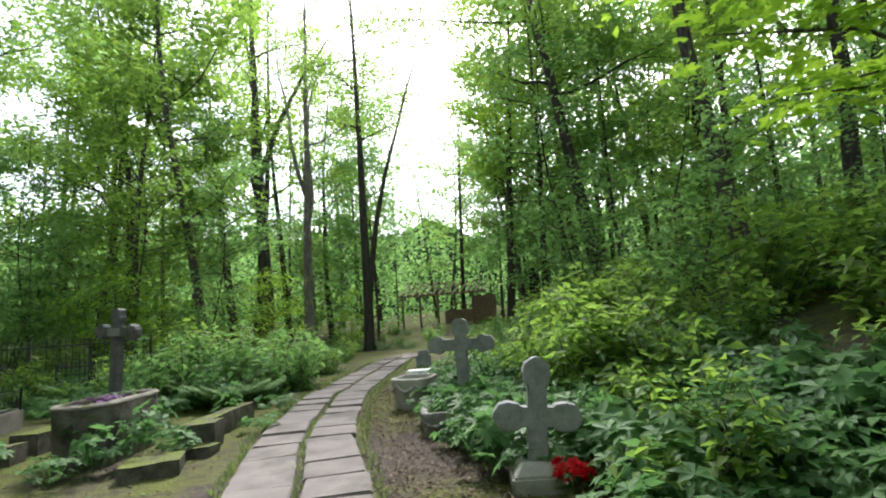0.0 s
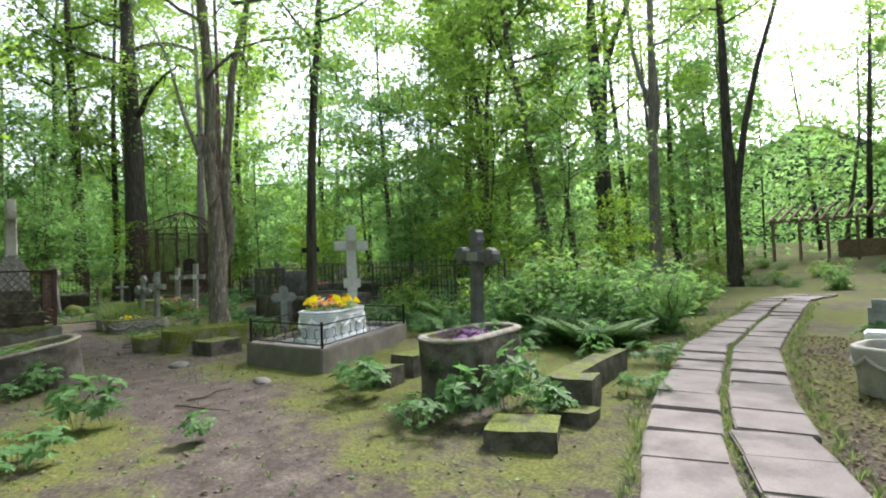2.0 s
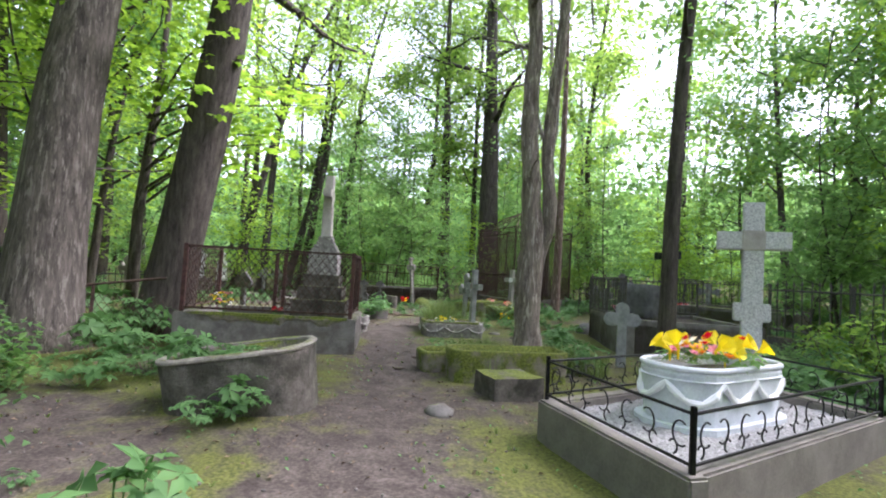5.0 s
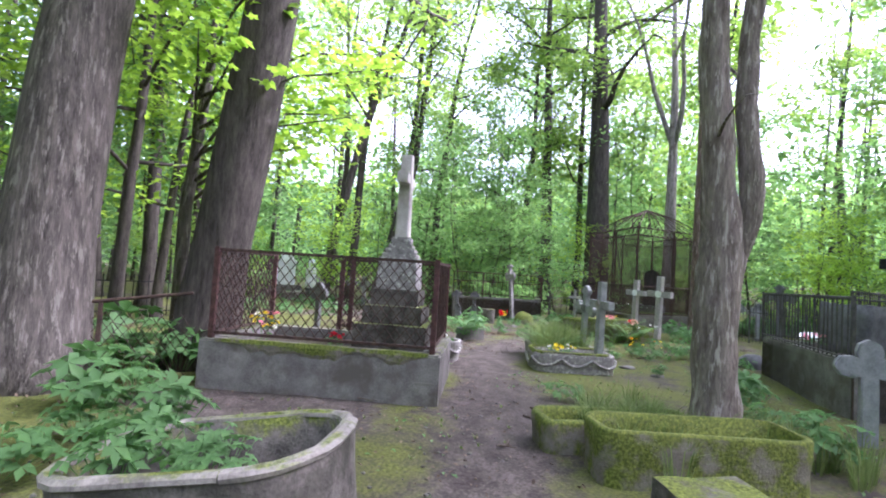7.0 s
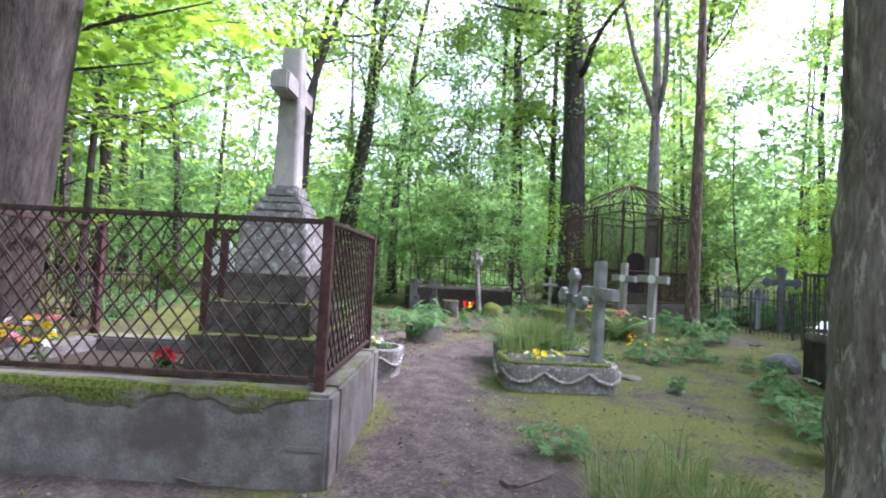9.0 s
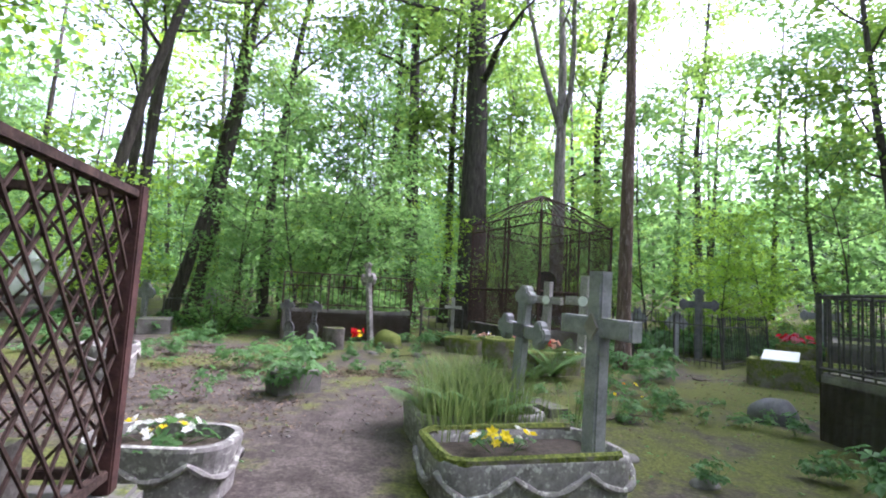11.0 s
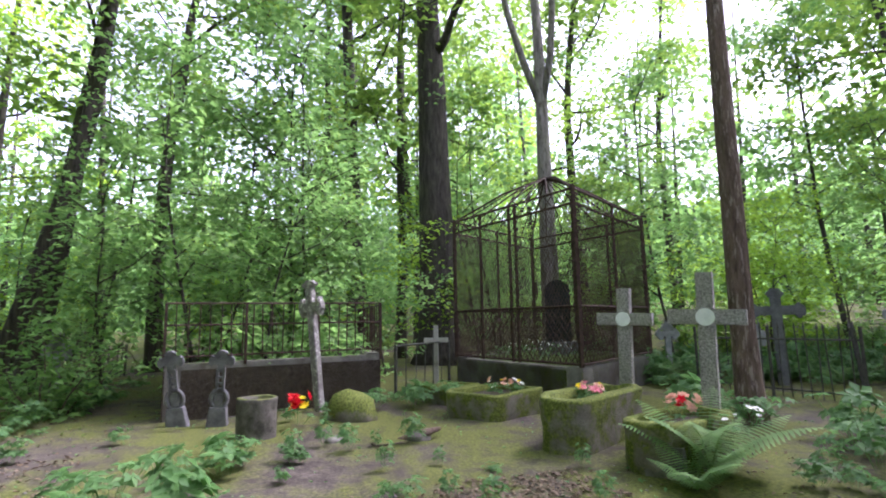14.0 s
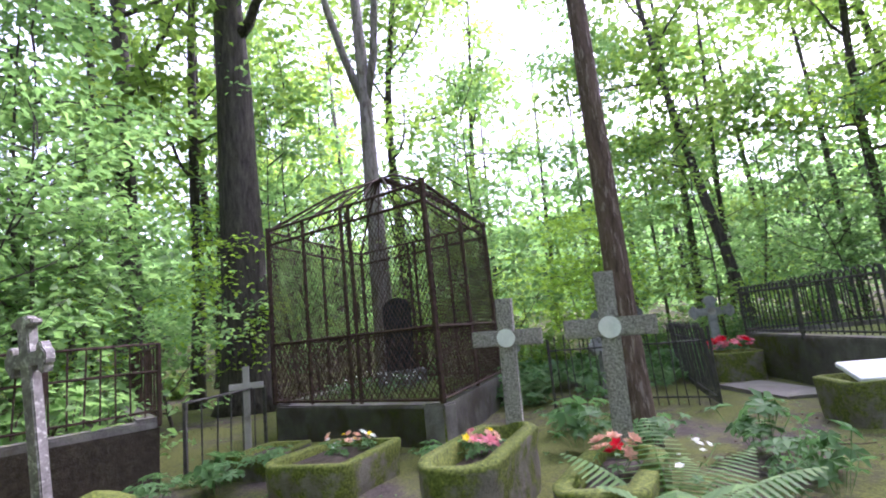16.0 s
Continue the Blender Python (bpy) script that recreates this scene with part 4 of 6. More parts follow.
part("shaft", prism(bmesh.new(), round_rect(0.175, 0.165, 0.03), 1.32, 2.30, 0.80), M_CONC_LIGHT, ob)
part("arms", box(bmesh.new(), 0.125, 0.58, 0.14, (0, 0, 1.93), 0.014), M_CONC_LIGHT, ob)
flowers(plot_p(2.0, -0.40) @ pose(0, 0, 0.42), "yellow and pink artificial flowers inside the fenced plot", [(M_YELLOW, 14, 0.04), (M_PINK, 6, 0.045), (M_WHITEF, 5, 0.04)], (0.16, 0.14), 0.35)
flowers(plot_p(1.25, -0.62) @ pose(0, 0, 0.42), "small red flowers on a fenced grave", [(M_REDF, 6, 0.045)], (0.10, 0.10), 0.14)
st = bmesh.new()
tube(st, [(0, 0, 0), (0, 0, 0.1), (0, 0, 0.34), (0.01, 0, 0.46), (0.01, 0, 0.52), (0.015, 0, 0.60), (0.015, 0, 0.68), (0.015, 0, 0.72)], [0.15, 0.13, 0.12, 0.13, 0.06, 0.085, 0.07, 0.02], 12, bumpy=0.15)
so = part("white_statue", st, M_WHITE, smooth=True)
so.matrix_world = put(-26.1, -5.55, 20, 0.42, 1.75)
tagged(so, "small white plaster statue on a pedestal behind the fenced plot", "statue")
tagged(part("pedestal", box(bmesh.new(), 0.4, 0.4, 0.65, (0, 0, -0.23), 0.02), M_STONE_DARK), "dark stone pedestal under a white statue", "pedestal").matrix_world = put(-26.1, -5.55, 20)

# low mesh fence towards the trees
lf = thing("mesh_fence", pose(-9.95, -1.6, 0, 0, 0, -72), "sagging low wire mesh fence beside big trees", "fence")
part("rail", bar(bmesh.new(), (0, 0, 0.95), (1.6, 0, 0.72), 0.018), M_RUST, lf)
for x, h in ((1.6, 0.78), (0.85, 0.86)):
    part("post", box(bmesh.new(), 0.04, 0.04, h, (x, 0, -0.05), 0.004), M_RUST, lf)
part("wire_mesh", lattice(1.6, 0.72, 0.10, 0.004, 0.75), M_RUST, lf)
stone_cross("small_cross", put(-13.2, -3.6, 60), "small white weathered grave cross under big trees", M_CONC_LIGHT, 0.98, 0.26, 0.25, 0.055, TREFOIL, 0.07, scale=0.7)
t = thing("black_monument", put(-15.0, -7.3, 30), "black polished stone monument behind bushes", "gravestone")
part("base", box(bmesh.new(), 1.0, 0.7, 0.5, (0, 0, -0.1), 0.02), M_BLACKSTONE, t)
part("stone", box(bmesh.new(), 0.62, 0.4, 0.75, (0, 0, 0.4), 0.02), M_BLACKSTONE, t)
part("cap", box(bmesh.new(), 0.4, 0.3, 0.15, (0, 0, 1.15), 0.02), M_BLACKSTONE, t)
picket_fence("picket_fence", (-13.5, -7.0), (-17.5, -4.2), 0.9, "dark iron picket fence among trees", M_IRON, 0.14, 0.01)

# ================= the middle graves =================
gpt = trough("planter", put(-12.75, 0.82, 80), "oval grey planter with a rope garland and white and yellow flowers", M_STONE_LICHEN, 0.8, 0.55, 0.30, 0.05, 0.22, taper=0.9)
part("garland", swag(round_rect(0.79, 0.54, 0.22), 0.22, 0.09, 6, 0.018), M_STONE_LICHEN, gpt)
flowers(put(-12.75, 0.82, 0, 0.22), "white daisies and yellow leaves in an oval planter", [(M_WHITEF, 12, 0.035), (M_YELLOW, 4, 0.04)], (0.22, 0.28), 0.16, 24)
gpl = trough("planter", put(-12.62, 2.88, 94), "grey stone planter with carved rope garlands and mossy rim", M_STONE_LICHEN, 1.22, 0.72, 0.29, 0.06, 0.16, 0.006, taper=0.97)
part("garland", swag(round_rect(1.23, 0.73, 0.16), 0.21, 0.10, 8, 0.02, 0.01), M_STONE_LICHEN, gpl)
part("moss_rim", tube(bmesh.new(), [(x, y, 0.29) for x, y in round_rect(1.16, 0.66, 0.14)[3:20]], 0.03, 7, bumpy=0.5), M_MOSSY, gpl)
gp2 = trough("planter", put(-13.75, 2.9, 94), "round dark grey planter overgrown with ferns", M_STONE_LICHEN, 1.1, 0.75, 0.26, 0.06, 0.18, 0.006)
x1 = stone_cross("trefoil_cross", pose(-13.94, 3.35, 0.10, 0, 5, 14), "pale grey stone cross with trefoil ends and a dark plate", M_STONE, 0.79, 0.40, 0.35, 0.055, TREFOIL, 0.085, scale=0.95, plate=("plate", (0.15, 0.12), M_STONE_DARK))
part("foot_disc", box(bmesh.new(), 0.26, 0.16, 0.14, (0, 0, 0.0), 0.03), M_CONC_LIGHT, x1)
stone_cross("straight_cross", pose(-12.45, 3.27, 0.2, 0, 1.5, 14), "plain grey stone cross with a pale diamond plate in a planter", M_STONE, 0.82, 0.34, 0.30, 0.058, PLAIN, 0.10, plate=("diamond", 0.055, M_CONC_LIGHT))
flowers(put(-12.6, 2.75, 0, 0.22), "yellow and white flowers between planter and cross", [(M_YELLOW, 9, 0.04), (M_WHITEF, 4, 0.04)], (0.15, 0.22), 0.16, 12)
flowers(put(-14.4, 4.6), "yellowing flowering bush on mossy ground", [(M_ORANGE, 4, 0.03), (M_YELLOW, 8, 0.03)], (0.35, 0.3), 0.35, 60)

# kerbed plot with iron fence
PQ = [(-13.5, 6.2), (-10.6, 5.55), (-10.1, 7.8), (-13.0, 8.5)]
for a, b in zip(PQ, PQ[1:] + PQ[:1]):
    wall_block("plot_wall", a, b, 0.2, 0.62, "cement retaining wall of a raised grave plot", M_CONC, 1)
pf = part("earth_fill", prism(bmesh.new(), PQ, 0.0, 0.55), M_SOIL)
tagged(pf, "earth bed inside a walled grave plot", "earth")
for a, b in ((PQ[0], PQ[1]), (PQ[3], PQ[0])):
    picket_fence("iron_fence", a, b, 0.8, "dark old iron picket fence on a cement plot wall", M_OLDIRON, 0.12, 0.010, (0.08, 0.92), False, base=0.62)
stone_cross("black_cross", put(-11.6, 6.9, 10, 0.5), "tall black cross inside a fenced plot", M_BLACKSTONE, 1.35, 0.35, 0.32, 0.07, PLAIN, 0.1)
ob = part("rough_monument", box(bmesh.new(), 0.7, 0.5, 0.75, (0, 0, 0), rough=0.05), M_STONE_DARK, smooth=True)
ob.matrix_world = put(-12.5, 6.95, 20, 0.5)
tagged(ob, "rough dark boulder gravestone inside a fenced plot", "gravestone")
flowers(put(-12.7, 6.5, 0, 0.55), "pink flowers in a fenced plot", [(M_PINK, 8, 0.05)], (0.2, 0.15), 0.2)

# black picket fence and low walls behind the white planter
picket_fence("picket_fence", (-8.4, 8.4), (-6.2, 8.0), 0.8, "mossy iron picket fence of an overgrown plot", M_OLDIRON, 0.14, 0.012, posts=3, base=0.1)
picket_fence("picket_fence", (-10.4, 8.1), (-6.2, 8.6), 0.95, "weathered iron picket fence on a plot wall behind graves", M_OLDIRON, 0.15, 0.011, posts=4, base=0.5)
wall_block("plot_wall", (-10.5, 8.0), (-6.1, 8.52), 0.25, 0.5, "dark mossy plot wall behind graves", M_CONC_MOSS)
stone_cross("stone_cross", put(-15.4, -1.9, 60), "small stone cross near the wood's edge", M_STONE_DARK, 0.75, 0.25, 0.25, 0.06, TREFOIL, 0.09)

# ================= the last stretch: walled plot, cage, paired crosses =================
MW = [(-21.4, 3.62), (-21.05, 0.75), (-24.2, 0.4), (-24.5, 3.9)]
for a, b in zip(MW, MW[1:] + MW[:1]):
    wall_block("plot_wall", a, b, 0.22, 0.70, "dark cement wall of an overgrown plot with mossy top", M_CONC, -1)
tagged(part("earth_fill", prism(bmesh.new(), MW, 0.0, 0.62), M_SOIL), "earth bed of an overgrown walled plot", "earth")
for a, b in ((MW[0], MW[1]), (MW[3], MW[0])):
    picket_fence("rusty_fence", a, b, 0.8, "rusty bent iron fence on a plot wall", M_RUST, 0.13, 0.009, (0.1, 0.6, 0.95), False, base=0.7, posts=4)
stone_cross("leaning_cross", put(-21.0, 2.68, 32, 0, 1.0, (3, -5)), "leaning weathered stone cross with lichen beside a wall", M_STONE_LICHEN, 1.42, 0.38, 0.24, 0.062, TREFOIL, 0.1, scale=0.6)
def carved_cross(m):
    t = thing("carved_cross", m, "small carved stone cross with openwork shaft leaning on a wall", "cross")
    part("base", prism(bmesh.new(), round_rect(0.34, 0.20, 0.03), -0.08, 0.30, 0.74), M_STONE_DARK, t)
    bm = bmesh.new()
    tube(bm, [(0.12 * math.cos(a), 0, 0.42 + 0.15 * math.sin(a)) for a in np.linspace(0, 2 * math.pi, 21)], 0.035, 8, cap=False)
    part("ring", bm, M_STONE_DARK, t)
    part("boss", box(bmesh.new(), 0.15, 0.07, 0.22, (0, 0, 0.30), 0.03), M_STONE_DARK, t)
    for sx in (-1, 1):
        part("shaft_side", box(bmesh.new(), 0.035, 0.09, 0.36, (sx * 0.048, 0, 0.54), 0.008), M_STONE_DARK, t)
    for k in range(4):
        part("shaft_bar", box(bmesh.new(), 0.062, 0.07, 0.03, (0, 0, 0.56 + k * 0.095), 0.006), M_STONE_DARK, t)
    part("head", slab_of(bmesh.new(), cross_outline(0.14, 0.17, 0.19, 0.05, FLARE, 0.5, 0.0), -0.05, 0.05), M_STONE_DARK, t).location = (0, 0, 0.88)
    return t


carved_cross(put(-20.6, 1.42, 82, 0, 0.76, (6, 3)))
carved_cross(put(-20.75, 0.98, 82, 0, 0.76, (5, -7)))
trough("stump_planter", put(-19.7, 1.85, 20), "round broken concrete planter with a pale rim", M_CONC_MOSS, 0.42, 0.42, 0.42, 0.05, 0.2, 0.012, soil=0.5)
flowers(put(-20.0, 2.3), "red and yellow artificial flowers on the ground", [(M_REDF, 9, 0.06), (M_ORANGE, 4, 0.06), (M_YELLOW, 3, 0.05)], (0.16, 0.14), 0.36, 8)
for x, y, s in ((-20.2, 2.95, 0.34), (-14.2, 6.4, 0.24)):
    bm = bmesh.new()
    bmesh.ops.create_icosphere(bm, subdivisions=3, radius=s)
    for v in bm.verts:
        v.co = Vector((v.co.x, v.co.y * 0.8, v.co.z * 0.9)) + noise.noise_vector(v.co * 5 + Vector((x, y, 0))) * 0.05
    o = part("mossy_stone", bm, M_MOSSY if s > 0.3 else M_STONE_DARK, smooth=True)
    o.matrix_world = put(x, y, 30, 0.05)
    tagged(o, "rounded stone thickly covered with moss", "stone")

bm = bmesh.new()
tube(bm, [(-0.24, 0, 0.03), (-0.1, 0.01, 0.05), (0.08, -0.01, 0.07), (0.25, 0.02, 0.06)], [0.05, 0.085, 0.09, 0.04], 9, bumpy=0.5)
bmesh.ops.scale(bm, vec=(1, 1, 0.45), verts=bm.verts)
o = part("bark_piece", bm, M_BARK_RED, smooth=True)
o.matrix_world = put(-18.9, 3.4, 62, 0.01, 1.0, (0, -14))
tagged(o, "fallen piece of reddish bark on the earth", "bark")

# small graves
sx1 = stone_cross("small_cross", put(-22.45, 4.9, 60), "small pale wooden cross with a round badge", M_CONC_LIGHT, 0.84, 0.26, 0.22, 0.042, PLAIN, 0.05, plate=("disc", 0.055, M_CONC_LIGHT))
trough("planter", put(-19.75, 4.7, 22), "mossy grave trough with faded flowers", M_MOSSY, 0.88, 1.1, 0.30, 0.09, 0.2, 0.03, group="mossy troughs")
trough("planter", put(-21.0, 4.6, 30), "low mossy grave kerb before a small cross", M_MOSSY, 0.6, 0.8, 0.24, 0.08, 0.12, 0.03, group="mossy troughs")
flowers(put(-19.85, 4.9, 0, 0.22), "faded pink, white and yellow flowers in a mossy trough", [(M_PEACH, 7, 0.05), (M_WHITEF, 5, 0.045), (M_YELLOW, 3, 0.04)], (0.26, 0.3), 0.18, 26)
trough("planter", put(-18.08, 4.98, 25), "deep mossy grave trough with pink flowers", M_MOSSY, 0.54, 1.45, 0.46, 0.10, 0.24, 0.045, group="mossy troughs")
trough("planter", put(-17.15, 5.15, 20), "mossy grave trough with faded roses", M_MOSSY, 0.52, 1.2, 0.36, 0.10, 0.2, 0.045, group="mossy troughs")
flowers(put(-18.1, 4.95, 0, 0.36), "pink and yellow flowers in a mossy trough", [(M_PINK, 6, 0.05), (M_PEACH, 5, 0.045), (M_YELLOW, 2, 0.04)], (0.13, 0.16), 0.17, 24)
flowers(put(-17.18, 5.2, 0, 0.28), "faded peach roses in a mossy trough", [(M_PEACH, 12, 0.05), (M_REDF, 2, 0.045)], (0.13, 0.13), 0.22, 6)
flowers(put(-16.85, 5.45, 0, 0.25), "small white flowers at a mossy trough", [(M_WHITEF, 9, 0.03)], (0.12, 0.3), 0.2, 6)
for x, y, z, c, tp, sd, w in ((-18.36, 5.64, 0.34, 0.83, 0.34, 0.30, 0.068), (-17.55, 5.95, 0.28, 0.90, 0.44, 0.35, 0.075)):
    stone_cross("pebbled_cross", pose(x, y, z, 0, 1.5, 32), "grave cross of dark pebbled stone with a pale round medallion", M_PEBBLE, c, tp, sd, w, PLAIN, 0.12, foot=-0.2, plate=("disc", w * 1.15, M_WHITE), group="paired crosses")

# ---- the wire cage ----
CM, CL, CR = Vector((-19.80, 6.10)), Vector((-22.75, 5.42)), Vector((-21.35, 8.75))
CQ = CL + CR - CM
corners = [CL, CM, CR, CQ]
cen = (CL + CR) / 2
BASE_Z, CAGE_H = 0.50, 2.58
for a, b in zip(corners, corners[1:] + corners[:1]):
    wall_block("cage_plinth", tuple(a), tuple(b), 0.25, BASE_Z, "cement plinth of a wire grave cage", M_CONC, 1)
tagged(part("earth_fill", prism(bmesh.new(), [tuple(c) for c in corners], 0.0, BASE_Z - 0.06), M_MOSSY), "mossy bed inside a wire grave cage", "earth")
cage = thing("wire_cage", pose(cen.x, cen.y, BASE_Z), "tall rust-brown wire mesh grave cage with a pyramid roof of rods", "cage")
loc = [c - cen for c in corners]
apex = Vector((0, 0, CAGE_H + 0.85))
for i in range(4):
    a, b = loc[i], loc[(i + 1) % 4]
    w = (b - a).length
    ang = math.degrees(math.atan2(b.y - a.y, b.x - a.x))
    part("corner_post", box(bmesh.new(), 0.055, 0.055, CAGE_H + 0.05, (a.x, a.y, 0), 0.005, None), M_RUST, cage)
    stops = (0.27, 0.53, 0.58) if i in (0, 2) else (0.5,)
    for u in stops:
        p = a.lerp(b, u)
        part("post", box(bmesh.new(), 0.04, 0.04, CAGE_H, (p.x, p.y, 0), 0.004), M_RUST, cage)
    for z in (0.04, 0.86, CAGE_H - 0.22, CAGE_H):
        part("rail", bar(bmesh.new(), (a.x, a.y, z), (b.x, b.y, z), 0.02), M_RUST, cage)
    o = part("wire_mesh", lattice(w, CAGE_H - 0.26, 0.062, 0.0036, 0.62), M_RUST, cage)
    o.matrix_local = pose(a.x, a.y, 0.04, 0, 0, ang)
    part("lower_mesh", lattice(w, 0.80, 0.115, 0.0055, 0.8), M_RUST, cage).matrix_local = pose(a.x * 0.997, a.y * 0.997, 0.05, 0, 0, ang)
    bm = bmesh.new()
    n = int(w / 0.2)
    for k in range(n):
        p, q = a.lerp(b, k / n), a.lerp(b, (k + 1) / n)
        bar(bm, (p.x, p.y, CAGE_H - 0.22), (q.x, q.y, CAGE_H), 0.007, 5)
        bar(bm, (q.x, q.y, CAGE_H - 0.22), (p.x, p.y, CAGE_H), 0.007, 5)
    tagged(part("truss", bm, M_RUST, cage), kind="stuff")
    for k in range(6):
        p = a.lerp(b, k / 6)
        bm = bmesh.new()
        tube(bm, [(p.x, p.y, CAGE_H), (p.x * 0.45, p.y * 0.45, CAGE_H + 0.55), tuple(apex)], 0.012 if k else 0.02, 6)
        part("roof_rod", bm, M_RUST, cage)
ts = thing("headstone", pose(cen.x - 0.3, cen.y + 0.35, BASE_Z - 0.08, 0, 0, 55), "dark round-topped headstone inside a wire cage", "gravestone")
part("stone", slab_of(bmesh.new(), [(-0.24, 0.3), (0.24, 0.3), (0.24, 1.3)] + [(0.24 * math.cos(a), 1.3 + 0.22 * math.sin(a)) for a in np.linspace(0.3, 2.84, 9)] + [(-0.24, 1.3)], -0.1, 0.1), M_BLACKSTONE, ts)
part("base", box(bmesh.new(), 0.8, 0.5, 0.32, (0, 0, 0), 0.02), M_STONE_DARK, ts)
t = flowers(pose(cen.x + 0.2, cen.y - 0.5, BASE_Z - 0.05), "small white flowers growing inside a cage", [(M_WHITEF, 40, 0.02)], (0.9, 0.6), 0.35, 90)

# rail and pickets round the cage
picket_fence("low_rail", (-21.55, 3.9), (-22.6, 5.2), 0.85, "thin iron rail fence beside a plot", M_OLDIRON, 0.25, 0.010, (0.95,), False, posts=2)
picket_fence("picket_fence", (-20.3, 8.75), (-18.1, 9.26), 1.05, "leaning dark iron picket fence round a grave", M_OLDIRON, 0.12, 0.009, (0.12, 0.8), True, 0, 3)
picket_fence("picket_fence", (-18.1, 9.26), (-19.9, 12.2), 1.05, "dark iron picket fence with spear tips", M_OLDIRON, 0.12, 0.009, (0.12, 0.8), True, -4, 3)
stone_cross("old_cross", put(-19.9, 10.2, 40), "dark weathered grave cross behind a picket fence", M_STONE_DARK, 1.25, 0.38, 0.42, 0.08, FLARE, 0.12)
stone_cross("old_cross", put(-19.6, 13.4, 30), "grey grave cross with pale medallion near shrubs", M_STONE, 1.15, 0.32, 0.42, 0.08, FLARE, 0.12, plate=("disc", 0.08, M_CONC_LIGHT))
trough("planter", put(-18.75, 11.75, 40), "dark mossy planter heaped with pink flowers", M_MOSSY, 0.8, 0.7, 0.45, 0.08, 0.15, 0.02)
flowers(put(-18.75, 11.75, 0, 0.35), "bright pink and red artificial flowers heaped on a planter", [(M_PINK, 14, 0.09), (M_REDF, 12, 0.09)], (0.36, 0.3), 0.3, 10)
tagged(part("stone_slab", box(bmesh.new(), 1.6, 0.7, 0.08, (0, 0, -0.04), rough=0.012), M_KERB), "flat pale stone slab on the ground", "stone").matrix_world = put(-17.9, 10.6, -40)
AW = [(-18.75, 12.6), (-16.3, 9.6), (-13.9, 11.4), (-16.4, 14.6)]
for a, b in zip(AW, AW[1:] + AW[:1]):
    wall_block("plot_wall", a, b, 0.22, 0.72, "grey cement wall of a raised plot under an arched fence", M_CONC, 1)
tagged(part("earth_fill", prism(bmesh.new(), AW, 0.0, 0.66), M_MOSSY), "mossy bed inside an arched fence", "earth")
for a, b in ((AW[0], AW[1]), (AW[3], AW[0])):
    picket_fence("arched_fence", a, b, 0.85, "dark iron fence with arched tops on a plot wall", M_OLDIRON, 0.13, 0.010, (0.08, 0.86), False, base=0.72, posts=3, arch=True)
tr = trough("planter", put(-16.2, 9.05, 38), "mossy grave trough with a pale stone plate", M_MOSSY, 1.5, 0.75, 0.42, 0.1, 0.12, 0.025)
part("stone_plate", box(bmesh.new(), 0.5, 0.42, 0.05, (-0.3, 0, 0.44), 0.008, pose(0, 0, 0, 18, 0, 0)), M_WHITE, tr, "pale stone plate")

# graves left of the walk
t = thing("white_monument", put(-26.8, -6.9, 15, 0, 1.1), "white painted stone monument on stone steps", "monument")
for s, z in ((1.7, 0), (1.25, 0.22)):
    part("step", box(bmesh.new(), s, s, 0.24, (0, 0, z - 0.04), 0.02), M_CONC, t)
part("pedestal", box(bmesh.new(), 0.66, 0.66, 0.85, (0, 0, 0.42), 0.02), M_WHITE, t)
part("cap", box(bmesh.new(), 0.78, 0.78, 0.14, (0, 0, 1.27), 0.03), M_WHITE, t)
part("finial", prism(bmesh.new(), round_rect(0.52, 0.52, 0.06), 1.41, 1.62, 0.75), M_WHITE, t)
for x, y, rz, sx, sy, h, lab in ((-22.2, -3.3, 10, 1.1, 0.5, 0.14, "flat pale stone slab on bare earth"), (-21.8, -1.9, 12, 1.0, 0.6, 0.3, "grey cement grave kerb on bare earth"), (-15.5, 1.36, 30, 0.30, 0.5, 0.24, "grey cement block beside the walk"),
                                  (-16.9, 4.75, 30, 0.28, 0.22, 0.22, "grey cement block beside a fern"), (-14.6, 3.9, 15, 0.6, 0.25, 0.1, "half-buried cement edge in moss"), (-24.5, -5.6, 5, 2.2, 0.5, 0.3, "long low grave wall under trees")):
    o = part("stone_block", box(bmesh.new(), sx, sy, h + 0.1, (0, 0, -0.1), rough=0.012), M_CONC)
    o.matrix_world = put(x, y, rz)
    tagged(o, lab, "stone")
rp = trough("planter", put(-16.3, -0.78, 20), "round pale concrete planter with swags and a mossy rim", M_STONE_LICHEN, 0.7, 0.62, 0.38, 0.06, 0.28, 0.01, taper=0.88)
part("garland", swag(round_rect(0.69, 0.61, 0.28), 0.3, 0.08, 7, 0.018), M_CONC_LIGHT, rp)
for x, y in ((-23.2, -2.6), (-24.6, -3.4), (-19.9, 9.6), (-22.6, 10.4), (-23.9, -1.2)):
    stone_cross("far_cross", put(x, y, 70 + 20 * noise.noise(Vector((x, y, 0)))), "small grey grave cross among weeds", M_STONE, 0.8, 0.25, 0.26, 0.06, TREFOIL, 0.09, group="far crosses")
picket_fence("picket_fence", (-24.0, -2.4), (-28.0, -1.0), 0.8, "thin dark picket fence among trees", M_OLDIRON, 0.16, 0.010)

# ================= trees =================
make_tree("tree", put(-9.5, -2.95), "huge old tree with grey furrowed bark", M_BARK_GREY, M_LEAF, height=21, r0=0.46, first=0.28, reach=5.5, leaves=7000, size=0.17, limbs=16)
make_tree("tree", put(-10.95, -2.05), "big leaning tree with dark bark", M_BARK, M_LEAF, height=20, r0=0.40, first=0.25, reach=5.5, leaves=7000, size=0.17, lean=(0.02, 0.13), wild=0.02, limbs=16)


